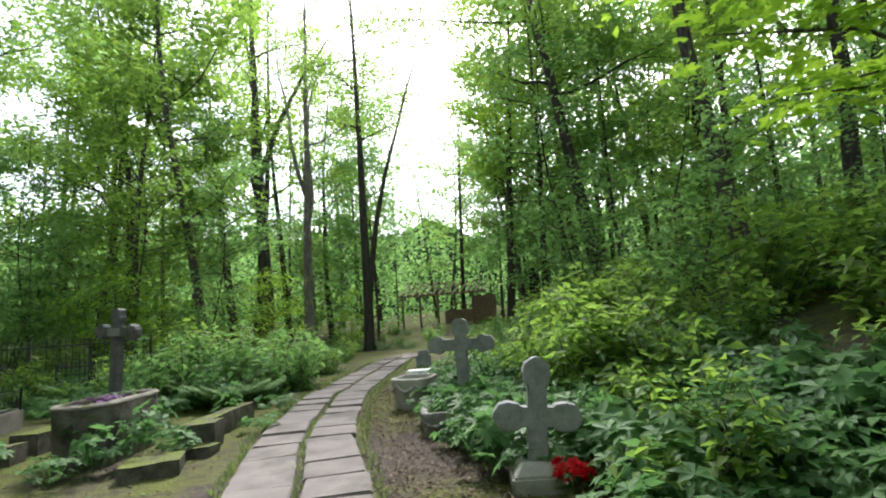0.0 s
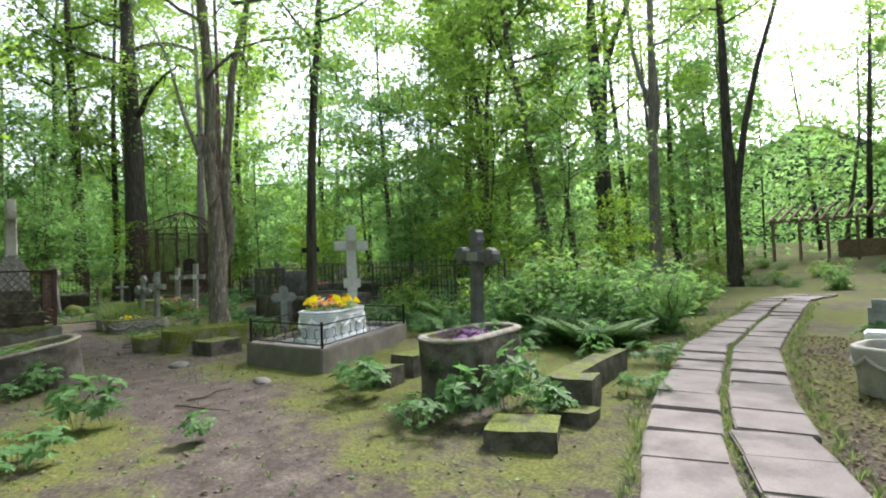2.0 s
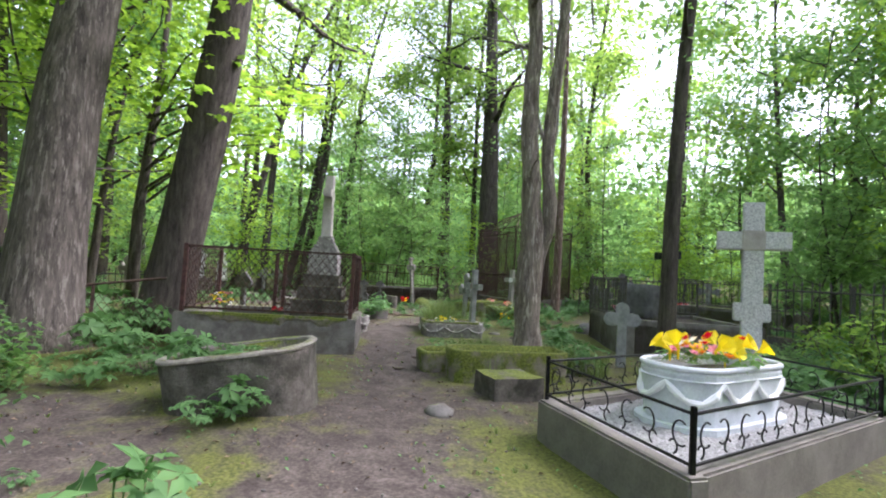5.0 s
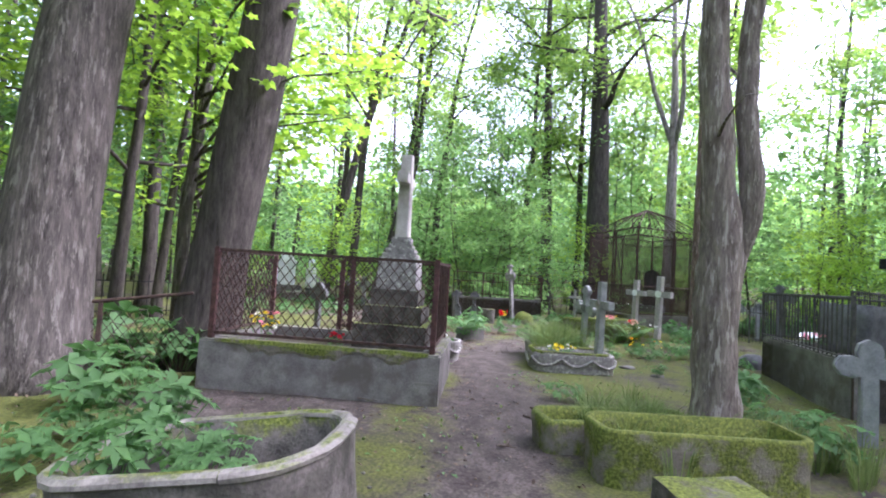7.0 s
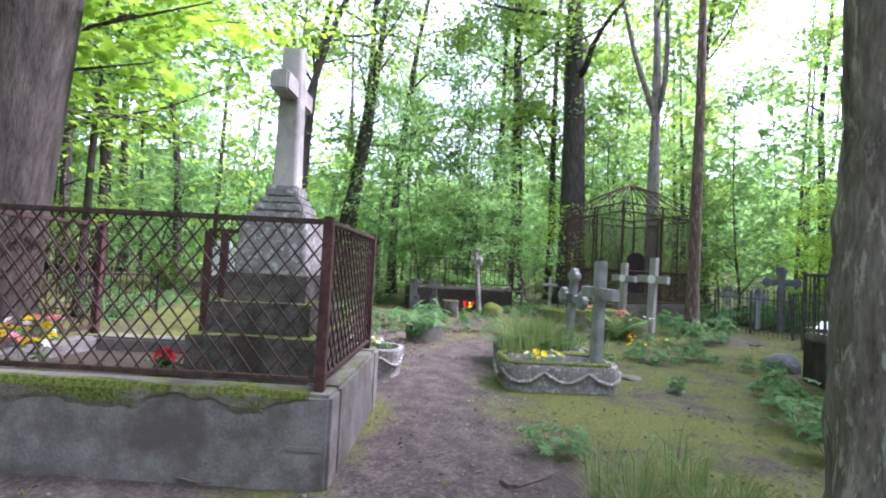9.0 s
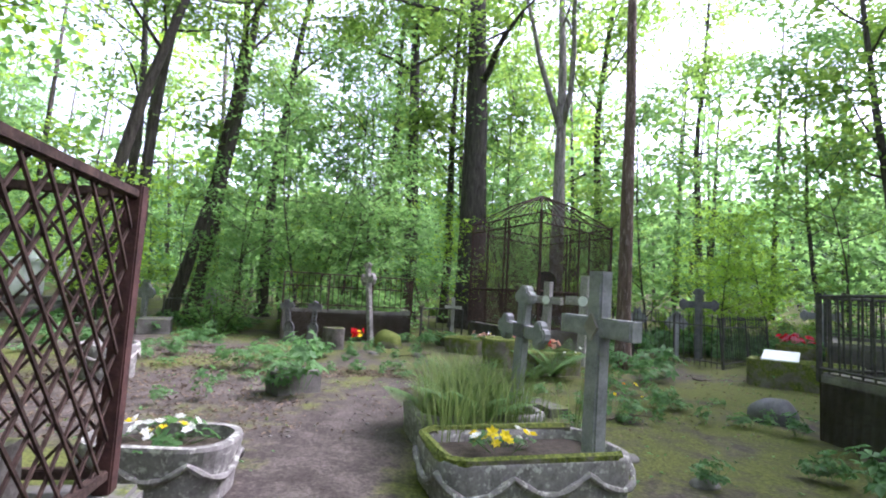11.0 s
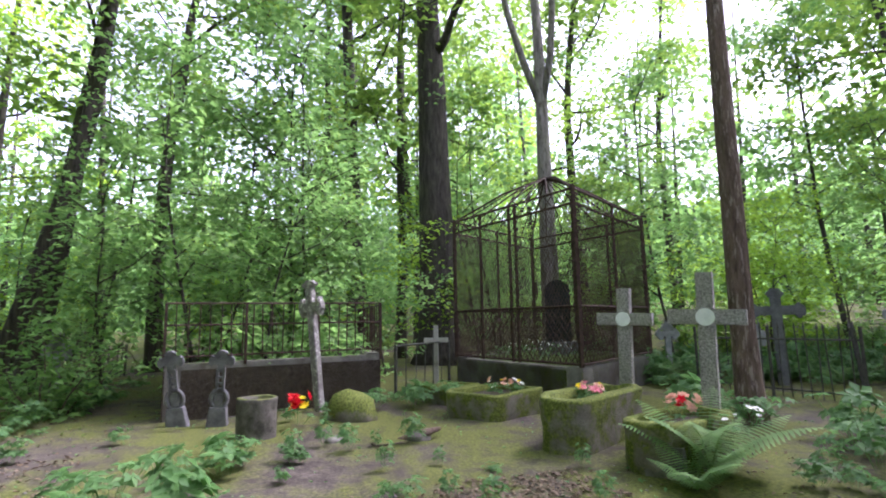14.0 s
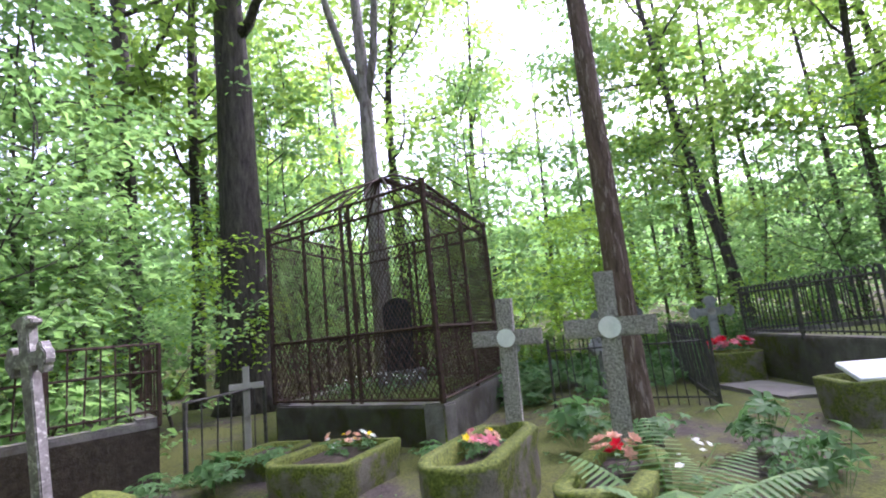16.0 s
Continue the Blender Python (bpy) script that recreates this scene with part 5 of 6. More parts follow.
def twin_tree():
    """A bowed trunk that parts low into two stems."""
    t = thing("tree", put(-9.12, 3.42), "bowed twin-stemmed tree with flaking grey bark", "tree")
    bm = bmesh.new()

    def stem(pts, radii):
        fine, rr = [], []
        for k in range(len(pts) - 1):
            for u in np.linspace(0, 1, 6)[:-1]:
                p = Vector(pts[k]).lerp(Vector(pts[k + 1]), float(u))
                fine.append(p + noise.noise_vector(p * 1.7) * 0.03)
                rr.append(radii[k] + (radii[k + 1] - radii[k]) * float(u))
        tube(bm, fine + [Vector(pts[-1])], rr + [radii[-1]], 16, bumpy=0.22)
    stem([(0, 0, -0.2), (0, -0.02, 0.25), (-0.02, -0.03, 0.9), (-0.02, 0.0, 1.6), (-0.02, -0.05, 2.2), (0, -0.13, 3.1), (0.0, -0.1, 4.6), (0.1, -0.35, 7.5), (0.3, -0.2, 11), (0.2, 0.1, 14)], [0.29, 0.195, 0.17, 0.18, 0.135, 0.12, 0.10, 0.085, 0.06, 0.02])
    stem([(-0.02, 0.05, 1.4), (0.0, 0.19, 1.95), (0.02, 0.20, 2.3), (0.0, 0.13, 2.9), (0.0, 0.20, 3.7), (0.05, 0.30, 5.2), (0.1, 0.9, 8), (0.0, 1.4, 12)], [0.08, 0.10, 0.095, 0.082, 0.08, 0.07, 0.045, 0.015])
    ends = []
    for k in range(16):
        z, a = 5.0 + 0.55 * k, 2.4 * k
        pts = wander((0.1, -0.2 + 0.5 * (k % 2), z), (math.cos(a), math.sin(a), 0.5), 2.6, 5, 0.2)
        tube(bm, pts, [0.04, 0.034, 0.027, 0.02, 0.013, 0.005], 6)
        ends += pts[2:]
    for z, a, ln in ((3.3, 2.2, 1.0), (2.6, 0.2, 0.8), (3.9, 3.6, 1.2), (4.4, 5.0, 1.1)):
        tube(bm, wander((0, -0.1, z), (math.cos(a), math.sin(a), 0.35), ln, 6, 0.3), [0.022, 0.018, 0.015, 0.011, 0.008, 0.005, 0.002], 5)
    part("trunk", bm, M_BARK_FLAKY, t, smooth=True)
    c, nn = sprays([tuple(e) for e in ends], 60, 1.1, 0.4, 0.12)
    part("crown", raw_mesh("crown", *leaf_cloud(c, nn, 0.15), M_LEAF), None, t)


twin_tree()
make_tree("tree", put(-9.26, 5.5), "slim dark tree behind the white planter", M_BARK, M_LEAF_DARK, height=15, r0=0.13, first=0.3, reach=3, leaves=4500, size=0.15, limbs=12, wild=0.012)
make_tree("tree", put(-27.2, 6.7), "huge dark oak beside the cage", M_BARK, M_LEAF, height=24, r0=0.58, first=0.35, reach=5, leaves=3800, size=0.2, limbs=14, wild=0.01)
make_tree("tree", put(-30, 4.9), "tall straight dark tree", M_BARK, M_LEAF, height=22, r0=0.34, first=0.35, reach=4.5, leaves=3500, size=0.2, limbs=13, wild=0.012)
make_tree("tree", put(-17.98, 7.0), "slender tree with flaking reddish bark", M_BARK_RED, M_LEAF, height=16, r0=0.145, first=0.65, reach=2.5, leaves=1500, size=0.16, limbs=6, lean=(0, 0.0), wild=0.008)
make_tree("tree", put(-24.75, 8.85), "forked pale dead-barked tree behind the cage", M_BARK_PALE, M_LEAF, height=17, r0=0.27, first=0.6, reach=3.5, leaves=1000, size=0.18, fork=2, limbs=7, wild=0.014, fork_at=0.45, splay=0.3)
for x, y, ln in ((-25.3, -2.1, 0.16), (-26.1, -2.9, 0.2), (-24.9, -3.6, 0.12), (-23.6, -4.4, 0.12), (-28, -5.5, 0.1)):
    make_tree("tree", put(x, y), "slim dark leaning tree at the wood's edge", M_BARK, M_LEAF, height=18, r0=0.2, first=0.4, reach=4, leaves=3500, size=0.18, limbs=10, lean=(0, ln))
make_tree("tree", put(-10.4, 22.4), "tall forked tree beyond the graves", M_BARK, M_LEAF, height=23, r0=0.40, first=0.5, reach=4.5, leaves=3500, size=0.2, fork=2, limbs=8, fork_at=0.46, splay=0.35, wild=0.015)
make_tree("tree", put(-8.5, 23.0), "forked pale-stemmed tree beyond the graves", M_BARK_PALE, M_LEAF, height=20, r0=0.3, first=0.55, reach=4, leaves=2000, size=0.2, fork=2, limbs=7, fork_at=0.45, splay=0.35, wild=0.015)
make_tree("tree", put(-5.2, 22.6), "twin-stemmed tree by the bend of the path", M_BARK, M_LEAF, height=21, r0=0.27, first=0.5, reach=4, leaves=4000, size=0.2, fork=1, limbs=9, fork_at=0.14, splay=0.09, wild=0.015)
make_tree("tree", put(4.9, 13.7), "dark leaning tree on the bank", M_BARK, M_LEAF, height=19, r0=0.24, first=0.35, reach=5, leaves=6500, size=0.17, limbs=14, lean=(-0.12, 0))
make_tree("tree", put(7.4, 9.8), "leaning tree with grey bark on the bank", M_BARK_GREY, M_LEAF, height=17, r0=0.22, first=0.4, reach=5, leaves=6500, size=0.16, limbs=14, lean=(-0.18, 0.02))
make_tree("tree", put(9.5, 9.9), "dark tree on the bank", M_BARK, M_LEAF, height=17, r0=0.2, first=0.3, reach=5, leaves=6000, size=0.16, limbs=14)
make_tree("maple_tree", put(7.3, 3.2), "maple with bright green overhanging leaves", M_BARK_GREY, M_LEAF_BRIGHT, height=11, r0=0.17, first=0.25, reach=5.5, leaves=8500, size=0.16, limbs=15, flat=0.3)



def maple_branches(root, ends, n, size):
    """Overhanging boughs with broad five-lobed leaves."""
    t = thing("maple_bough_tree", put(*root), "young maple reaching bright broad leaves over the path", "tree")
    o = Vector((*root, ground_z(*root)))
    bm = bmesh.new()
    tube(bm, [(0, 0, -0.2), (0.05, 0, 2.0), (-0.1, 0.1, 4.2), (-0.1, 0.2, 7.0)], [0.11, 0.09, 0.07, 0.02], 9)
    v, f = [], []
    for e in ends:
        q = Vector(e) - o
        s = Vector((0, 0, max(1.2, q.z - 0.9)))
        mid = s.lerp(q, 0.5) + Vector((0, 0, 0.35))
        tube(bm, [s, mid, q], [0.03, 0.018, 0.006], 6)
        for k in range(n):
            u = rng.uniform(0.35, 1.05)
            p = np.array(s.lerp(mid, u * 2) if u < 0.5 else mid.lerp(q, u * 2 - 1)) + rng.normal(0, 1, 3) * [0.34, 0.34, 0.12]
            nrm = np.array([0, 0, 1.0]) + rng.normal(0, 0.3, 3)
            nrm /= np.linalg.norm(nrm)
            d0 = np.cross(nrm, rng.normal(0, 1, 3))
            d0 /= np.linalg.norm(d0)
            s0 = np.cross(nrm, d0)
            z = size * rng.uniform(0.7, 1.2)
            for ang, ln in ((-2.0, 0.6), (-1.0, 0.9), (0, 1.0), (1.0, 0.9), (2.0, 0.6)):
                d = d0 * math.cos(ang) + s0 * math.sin(ang)
                e2 = np.cross(nrm, d)
                b = len(v)
                v += [p, p + d * z * ln * 0.5 + e2 * z * 0.27, p + d * z * ln - nrm * z * 0.1, p + d * z * ln * 0.5 - e2 * z * 0.27]
                f += [(b, b + 1, b + 2), (b, b + 2, b + 3)]
    part("trunk", bm, M_BARK_GREY, t, smooth=True)
    part("crown", raw_mesh("crown", v, f, M_LEAF_BRIGHT), None, t)


maple_branches((6.4, 2.4), [(4.0, 2.3, 3.5), (4.4, 1.7, 3.9), (4.9, 2.9, 3.1), (5.2, 2.2, 3.9), (4.3, 3.1, 4.3), (5.4, 3.6, 3.4), (5.6, 1.9, 3.0), (4.7, 2.4, 4.6), (5.8, 3.0, 4.4), (3.7, 2.9, 4.6), (5.0, 1.6, 4.6)], 85, 0.12)

maple_branches((-11.9, -2.9), [(-10.6, -0.9, 3.6), (-11.2, -0.4, 3.3), (-11.8, -1.2, 3.0), (-12.4, -0.6, 3.7), (-11.0, -1.5, 4.2), (-12.9, -1.6, 3.2), (-10.1, -1.9, 3.9), (-11.5, 0.1, 4.1), (-12.2, 0.2, 4.6), (-9.9, -1.0, 4.6)], 60, 0.13)

# the wood: kinds of tree, sapling and bush, built once and copied
def on_way(x, y):
    return -4 < y < 19 and abs(x - way_x(y)) < 1.3


PLOTS = [(-25.5, 0, -17, 9), (-14, -0.5, -11.5, 9), (-19, 9, -13.5, 15), (-13.5, -2, -9.5, 1.5), (-7, 2.2, -2, 5.6), (-9, 1.8, -7.8, 4), (-7.8, -0.6, -6.3, 1.0)]


def in_plot(x, y, pad=0.3):
    return any(a - pad < x < c + pad and b - pad < y < d + pad for a, b, c, d in PLOTS)


kinds = []
for i, (h, r, mt, lm) in enumerate(((22, 0.24, M_BARK, M_LEAF), (19, 0.17, M_BARK, M_LEAF), (20, 0.20, M_BARK_GREY, M_LEAF), (16, 0.12, M_BARK, M_LEAF_DARK), (23, 0.27, M_BARK, M_LEAF_BRIGHT))):
    kinds.append(dict(height=h, r0=r, first=0.3, reach=4.2, leaves=5200, size=0.30, limbs=15, bark_mat=mt, leaf_mat=lm))
spots = []
tries = 0
while len(spots) < 86 and tries < 9000:
    tries += 1
    a, d = rng.uniform(0, 6.283), rng.uniform(10, 48)
    cx, cy = ROUTE[int(rng.integers(0, len(ROUTE)))]
    x, y = cx + math.cos(a) * d, cy + math.sin(a) * d
    if route_dist(x, y) < 13 or on_way(x, y) or in_plot(x, y, 1) or (x < -11 and abs(y - 2.0 - 0.29 * x) < 1.2) or any((x - p) ** 2 + (y - q) ** 2 < 5 for p, q in spots) or (-9 < x < 4 and 8 < y < 30 and rng.uniform() < 0.6) or (-22 < x < -10 and y > 9 and rng.uniform() < 0.65):
        continue
    spots.append((x, y))
protos = {}
for i, (x, y) in enumerate(spots):
    k = i % len(kinds)
    m = put(x, y, rng.uniform(0, 360), 0, rng.uniform(0.8, 1.12), (rng.normal(0, 2.5), rng.normal(0, 2.5)))
    if k not in protos:
        protos[k] = make_tree("tree", m, "tall slim woodland tree in full leaf", group="trees of the wood", **kinds[k])
    else:
        copy_thing(protos[k], m)

for i, (x, y, s) in enumerate(((-14, 17, 0.9), (-17.5, 21, 1.0), (-12.5, 25, 1.0), (-20, 17, 0.9), (-6.5, 29, 1.0), (-11, 33, 1.05), (2.6, 31, 1.0), (1.8, 25, 0.95), (3.4, 19.5, 0.9), (6.2, 17.5, 0.95), (5.8, 25, 1.0), (9, 15, 0.9), (-16, 29, 1.0), (-24, 24, 1.0), (8.5, 21, 1.0), (12, 12, 0.9), (-11.5, 14.5, 0.85), (-15.5, 17.2, 0.85), (-8.8, 38, 1.1), (0.8, 42, 1.1))):
    copy_thing(protos[(i * 2) % 5], put(x, y, 50 * i, 0, s, (rng.normal(0, 2), rng.normal(0, 2))))
for i, (x, y, s) in enumerate(((-12.6, -6.8, 0.95), (-14.8, -9.6, 1.0), (-9.4, -8.2, 0.9), (-17.6, -7.2, 0.95), (-6.6, -9.4, 1.0), (-3.2, -8.4, 0.95), (-19.6, -10.2, 1.0), (-11.6, -11.8, 1.0), (0.6, -9.6, 0.9), (-16.2, -4.9, 0.8), (-22.2, -8.6, 1.0), (-7.8, -6.2, 0.75))):
    copy_thing(protos[(i * 3 + 1) % 5], put(x, y, 70 * i, 0, s, (rng.normal(0, 2.5), rng.normal(0, 2.5))))
saps = []
for lm, h in ((M_LEAF_DARK, 5.0), (M_LEAF, 6.5), (M_LEAF_BRIGHT, 5.5), (M_LEAF_DARK, 7.5)):
    saps.append(dict(height=h, r0=0.04, first=0.12, reach=1.9, leaves=1900, size=0.175, limbs=13, bark_mat=M_BARK, leaf_mat=lm, flat=0.3, spray=0.75, wild=0.07))
sp, tries, sproto = [], 0, {}
while len(sp) < 150 and tries < 9000:
    tries += 1
    a, d = rng.uniform(0, 6.283), rng.uniform(7, 34)
    cx, cy = ROUTE[int(rng.integers(0, len(ROUTE)))]
    x, y = cx + math.cos(a) * d, cy + math.sin(a) * d
    lim = 9.5
    if route_dist(x, y) < lim or on_way(x, y) or in_plot(x, y, 0.8) or (x < -11 and abs(y - 2.0 - 0.29 * x) < 1.0) or (-7 < x < 1.5 and 5 < y < 38 and (rng.uniform() < 0.85 or abs(x + 0.15 * (y + 2) - 2.1) < 3)) or (-22 < x < -12 and y > 8 and rng.uniform() < 0.15) or any((x - p) ** 2 + (y - q) ** 2 < 1.6 for p, q in sp):
        continue
    sp.append((x, y))
    k = len(sp) % len(saps)
    m = put(x, y, rng.uniform(0, 360), 0, rng.uniform(0.7, 1.2))
    if k not in sproto:
        sproto[k] = make_tree("sapling", m, "slender leafy sapling in the undergrowth", group="saplings", **saps[k])
    else:
        copy_thing(sproto[k], m)

# ---- the far wood, too dense to count ----
def far_woods():
    c = []
    while len(c) < 175000:
        a, d = rng.uniform(0, 6.283), 24 + 44 * rng.uniform(0, 1) ** 0.8
        x, y = -7 + math.cos(a) * d * 1.15, 2 + math.sin(a) * d
        if route_dist(x, y) < 19 or (-6.5 < x < 2 and 12 < y < 37.5):
            continue
        top = 8.5 + 9 * max(0, noise.noise(Vector((x * 0.2, y * 0.2, 11))) + 0.3)
        z = top * rng.uniform(0, 1) ** 0.9
        if noise.noise(Vector((x * 0.45, y * 0.45, z * 0.6))) > -0.05:
            c.append((x, y, ground_z(x, y) + z))
    c = np.array(c)
    nn = np.zeros_like(c)
    nn[:, 2] = 1
    v, f = leaf_cloud(c, nn, 0.52, 0.6, 0.65)
    tagged(new("far_woods", raw_mesh("far_woods", v, f, M_LEAF_DARK)), "dense green foliage of the wood in the distance", "woods", kind="stuff")
    bm = bmesh.new()
    n = 0
    while n < 260:
        a, d = rng.uniform(0, 6.283), rng.uniform(24, 62)
        x, y = -7 + math.cos(a) * d * 1.15, 2 + math.sin(a) * d
        if route_dist(x, y) < 20 or (-6.5 < x < 2 and 12 < y < 37.5):
            continue
        z, r = ground_z(x, y), rng.uniform(0.07, 0.2)
        lx, ly = rng.normal(0, 0.6, 2)
        tube(bm, [(x, y, z - 0.3), (x + lx * 0.4, y + ly * 0.4, z + 7), (x + lx, y + ly, z + 16)], [r, r * 0.75, r * 0.3], 6)
        n += 1
    tagged(new("far_trunks", mesh_of(bm, "far_trunks", M_BARK, True)), "many thin dark trunks of the distant wood", "woods", kind="stuff")


far_woods()


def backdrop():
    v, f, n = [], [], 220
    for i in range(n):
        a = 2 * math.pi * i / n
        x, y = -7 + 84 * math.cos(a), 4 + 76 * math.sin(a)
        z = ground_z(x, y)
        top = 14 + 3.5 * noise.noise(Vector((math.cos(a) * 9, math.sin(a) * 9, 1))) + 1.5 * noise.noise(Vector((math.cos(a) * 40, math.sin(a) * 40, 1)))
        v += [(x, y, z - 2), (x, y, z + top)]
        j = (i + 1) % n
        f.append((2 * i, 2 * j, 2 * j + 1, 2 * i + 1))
    # plain ring behind the trees; its dark greens paint in the deep wood's shade
    m = surface("shaded_distant_wood", (0.010, 0.022, 0.009), (0.035, 0.065, 0.022), 0.9, bump=0.0, fine=4.0)
    tagged(new("backdrop", raw_mesh("backdrop", v, f, m)), "plain backdrop sheet coloured dark green for the shaded depth of distant woodland", "backdrop", kind="structure")


backdrop()

bushes = [bush_mesh("bush", 0.9, 1.0, 1000, 0.12, M_LEAF_DARK), bush_mesh("bush", 1.0, 0.9, 1100, 0.10, M_HERB), bush_mesh("bush", 0.8, 1.2, 900, 0.13, M_LEAF)]


def bush(x, y, s, k, label="leafy green bush in the undergrowth", group="bushes"):
    t = thing("bush", put(x, y, rng.uniform(0, 360), 0, s), label, "bush", group)
    part("branchwork", bushes[k][0], None, t)
    part("foliage", bushes[k][1], None, t)


for i in range(135):
    y = rng.uniform(1.2, 17)
    lat = 2.6 + 8 * rng.uniform(0, 1) ** 1.2
    x = way_x(y) + lat
    if math.hypot(x - 2.1, y - 1.6) < 1.0 or math.hypot(x - 1.4, y - 4.7) < 0.9 or math.hypot(x - 2.1, y + 2) < 2:
        continue
    bush(x, y, rng.uniform(0.6, 1.05) * min(1, 0.35 + lat * 0.12) * 1.25, 1 + i % 2, "dense green shrub on the grassy bank", "bushes on the bank")
for i in range(58):
    x, y = rng.uniform(-9.5, -2.6), rng.uniform(6.3, 13)
    if not on_way(x, y):
        bush(x, y, rng.uniform(0.55, 0.95), i % 3, "spreading shrub among overgrown graves", "bushes among graves")
for i in range(16):
    bush(rng.uniform(-7.6, -4.4), rng.uniform(-4.6, -2.0), rng.uniform(0.45, 0.8), i % 3, "low shrub beside big trees", "bushes by the trees")
n = 0
while n < 48:
    a, d = rng.uniform(0, 6.283), rng.uniform(6, 26)
    cx, cy = ROUTE[int(rng.integers(0, len(ROUTE)))]
    x, y = cx + math.cos(a) * d, cy + math.sin(a) * d
    if route_dist(x, y) < 6.0 or on_way(x, y) or in_plot(x, y, 0.4):
        continue
    bush(x, y, rng.uniform(0.6, 1.2), n % 3)
    n += 1
for x, y, s, k in ((-2.95, 7.6, 1.15, 0), (-2.8, 8.6, 1.2, 0), (-3.5, 7.0, 1.15, 1), (-4.2, 6.9, 1.2, 0), (-5.0, 7.2, 1.25, 1), (-3.3, 9.6, 1.2, 0), (-3.8, 8.2, 1.4, 0), (-4.8, 8.6, 1.4, 2), (-6.0, 8.6, 1.3, 0), (-7.2, 9.2, 1.3, 1)):
    bush(x, y, s, k, "spreading shrub among overgrown graves", "bushes among graves")
for x, y, s, k in ((2.75, 4.3, 1.15, 2), (3.1, 3.3, 1.0, 2), (3.5, 4.9, 1.3, 2), (2.5, 5.6, 1.1, 2), (3.2, 6.6, 1.3, 2)):
    bush(x, y, s, k, "dense green shrub on the grassy bank", "bushes on the bank")
for i in range(26):
    x, y = rng.uniform(-24, -14.5), rng.uniform(12.5, 19)
    if not in_plot(x, y, 0.5):
        bush(x, y, rng.uniform(0.8, 1.3), i % 3, "dense shrub behind the fenced graves", "bushes behind the fences")
for i in range(34):
    x, y = rng.uniform(-9, 3.5), rng.uniform(14, 33)
    if not on_way(x, y) and abs(x + 2) > 0.9:
        bush(x, y, rng.uniform(0.4, 0.7), i % 3, "low green shrub on the rise", "bushes on the rise")
for x, y, s in ((-7.2, -2.4, 0.8), (-6.4, -2.1, 0.9), (-5.6, -2.0, 0.9), (-5.0, -1.7, 0.8)):
    bush(x, y, s, 1, "low shrub beside big trees", "bushes by the trees")
for x, y, s in ((-22.3, 1.4, 1.3), (-22.6, 2.4, 1.5), (-23.5, 1.6, 1.6), (-22.2, 3.1, 1.1), (-23.6, 3.0, 1.5)):
    bush(x, y, s, 0, "overgrown shrub spilling through a rusty fence", "shrubs in a plot")
for i, (x, y, s) in enumerate(((-22.7, 2.0, 0.75), (-23.3, 2.8, 0.8), (-23.1, 1.3, 0.85), (-22.5, 0.95, 0.7), (-24.0, 3.3, 0.9), (-25.2, 2.5, 1.0), (-25.3, 4.7, 0.9), (-25.6, 1.0, 1.0), (-23.4, -0.4, 0.8), (-24.6, -0.8, 0.9))):
    copy_thing(sproto[i % 2 * 3], put(x, y, 40 * i, 0.5 if -24.3 < x < -21.2 and y > 0.5 else 0.0, s))

for i, (x, y, s) in enumerate(((-12.2, 10.4, 0.8), (-10.2, 11.2, 0.9), (-8.6, 10.2, 0.8), (-13.4, 12.2, 0.9), (-11.2, 12.8, 1.0), (-19.8, 14.6, 0.9), (-21.6, 12.4, 0.9), (-23.2, 11.2, 1.0), (-17.6, 15.6, 0.9), (-25.6, 10.6, 1.0), (-22.6, 14.8, 1.0), (-7.0, 11.8, 0.8), (4.6, 5.6, 0.7), (5.4, 9.0, 0.8))):
    copy_thing(sproto[i % 4], put(x, y, 55 * i, 0, s))

# ferns and herbs
ferns = [fern_mesh(9, 0.85), fern_mesh(7, 0.7), fern_mesh(11, 0.95)]


def fern(x, y, s=1.0, k=0, dz=0.0, label="green fern with arching fronds", group="ferns"):
    t = thing("fern", put(x, y, rng.uniform(0, 360), dz, s), label, "fern", group)
    for me in ferns[k]:
        part("frond", me, None, t)


fern(-16.75, 5.0, 1.0, 0, 0.02, "large bright fern beside a mossy trough")
fern(-16.55, 4.65, 0.7, 1)
for x, y, s in ((-13.9, 2.6, 1.0), (-13.6, 2.85, 0.9), (-14.1, 3.0, 0.95), (-14.35, 2.95, 0.7), (-13.8, 3.1, 0.8), (-14.6, 3.2, 0.7), (-14.2, 3.4, 0.7)):
    fern(x, y, s * 0.8, int(rng.integers(0, 3)), 0.1, "fern clump growing round a stone cross")
for i in range(46):
    x, y = rng.uniform(-8.8, -2.6), rng.uniform(5.9, 11)
    if not on_way(x, y):
        fern(x, y, rng.uniform(0.7, 1.1), i % 3, 0, "fern among overgrown graves")
for i in range(22):
    fern(rng.uniform(-23, -19.5), rng.uniform(8.9, 14), rng.uniform(0.6, 1.0), i % 3)
herb_kinds = [lobed_leaves(26, 0.34, 0.13, 0.24, "foliage", M_HERB, True), lobed_leaves(34, 0.26, 0.10, 0.30, "foliage", M_HERB, True), lobed_leaves(18, 0.5, 0.12, 0.18, "foliage", M_HERB, True)]
herbs = [h[0] for h in herb_kinds]


def herb(x, y, s=1.0, k=0, dz=0.0, label="leafy green herb on bare earth", group="herbs"):
    t = thing("herb", put(x, y, rng.uniform(0, 360), dz, s), label, "plant", group)
    if s >= 0.75 and label != "leafy green herb beyond the cage":
        for me in herb_kinds[k][1]:
            part("leaf", me, None, t)
    else:
        part("foliage", herbs[k], None, t)


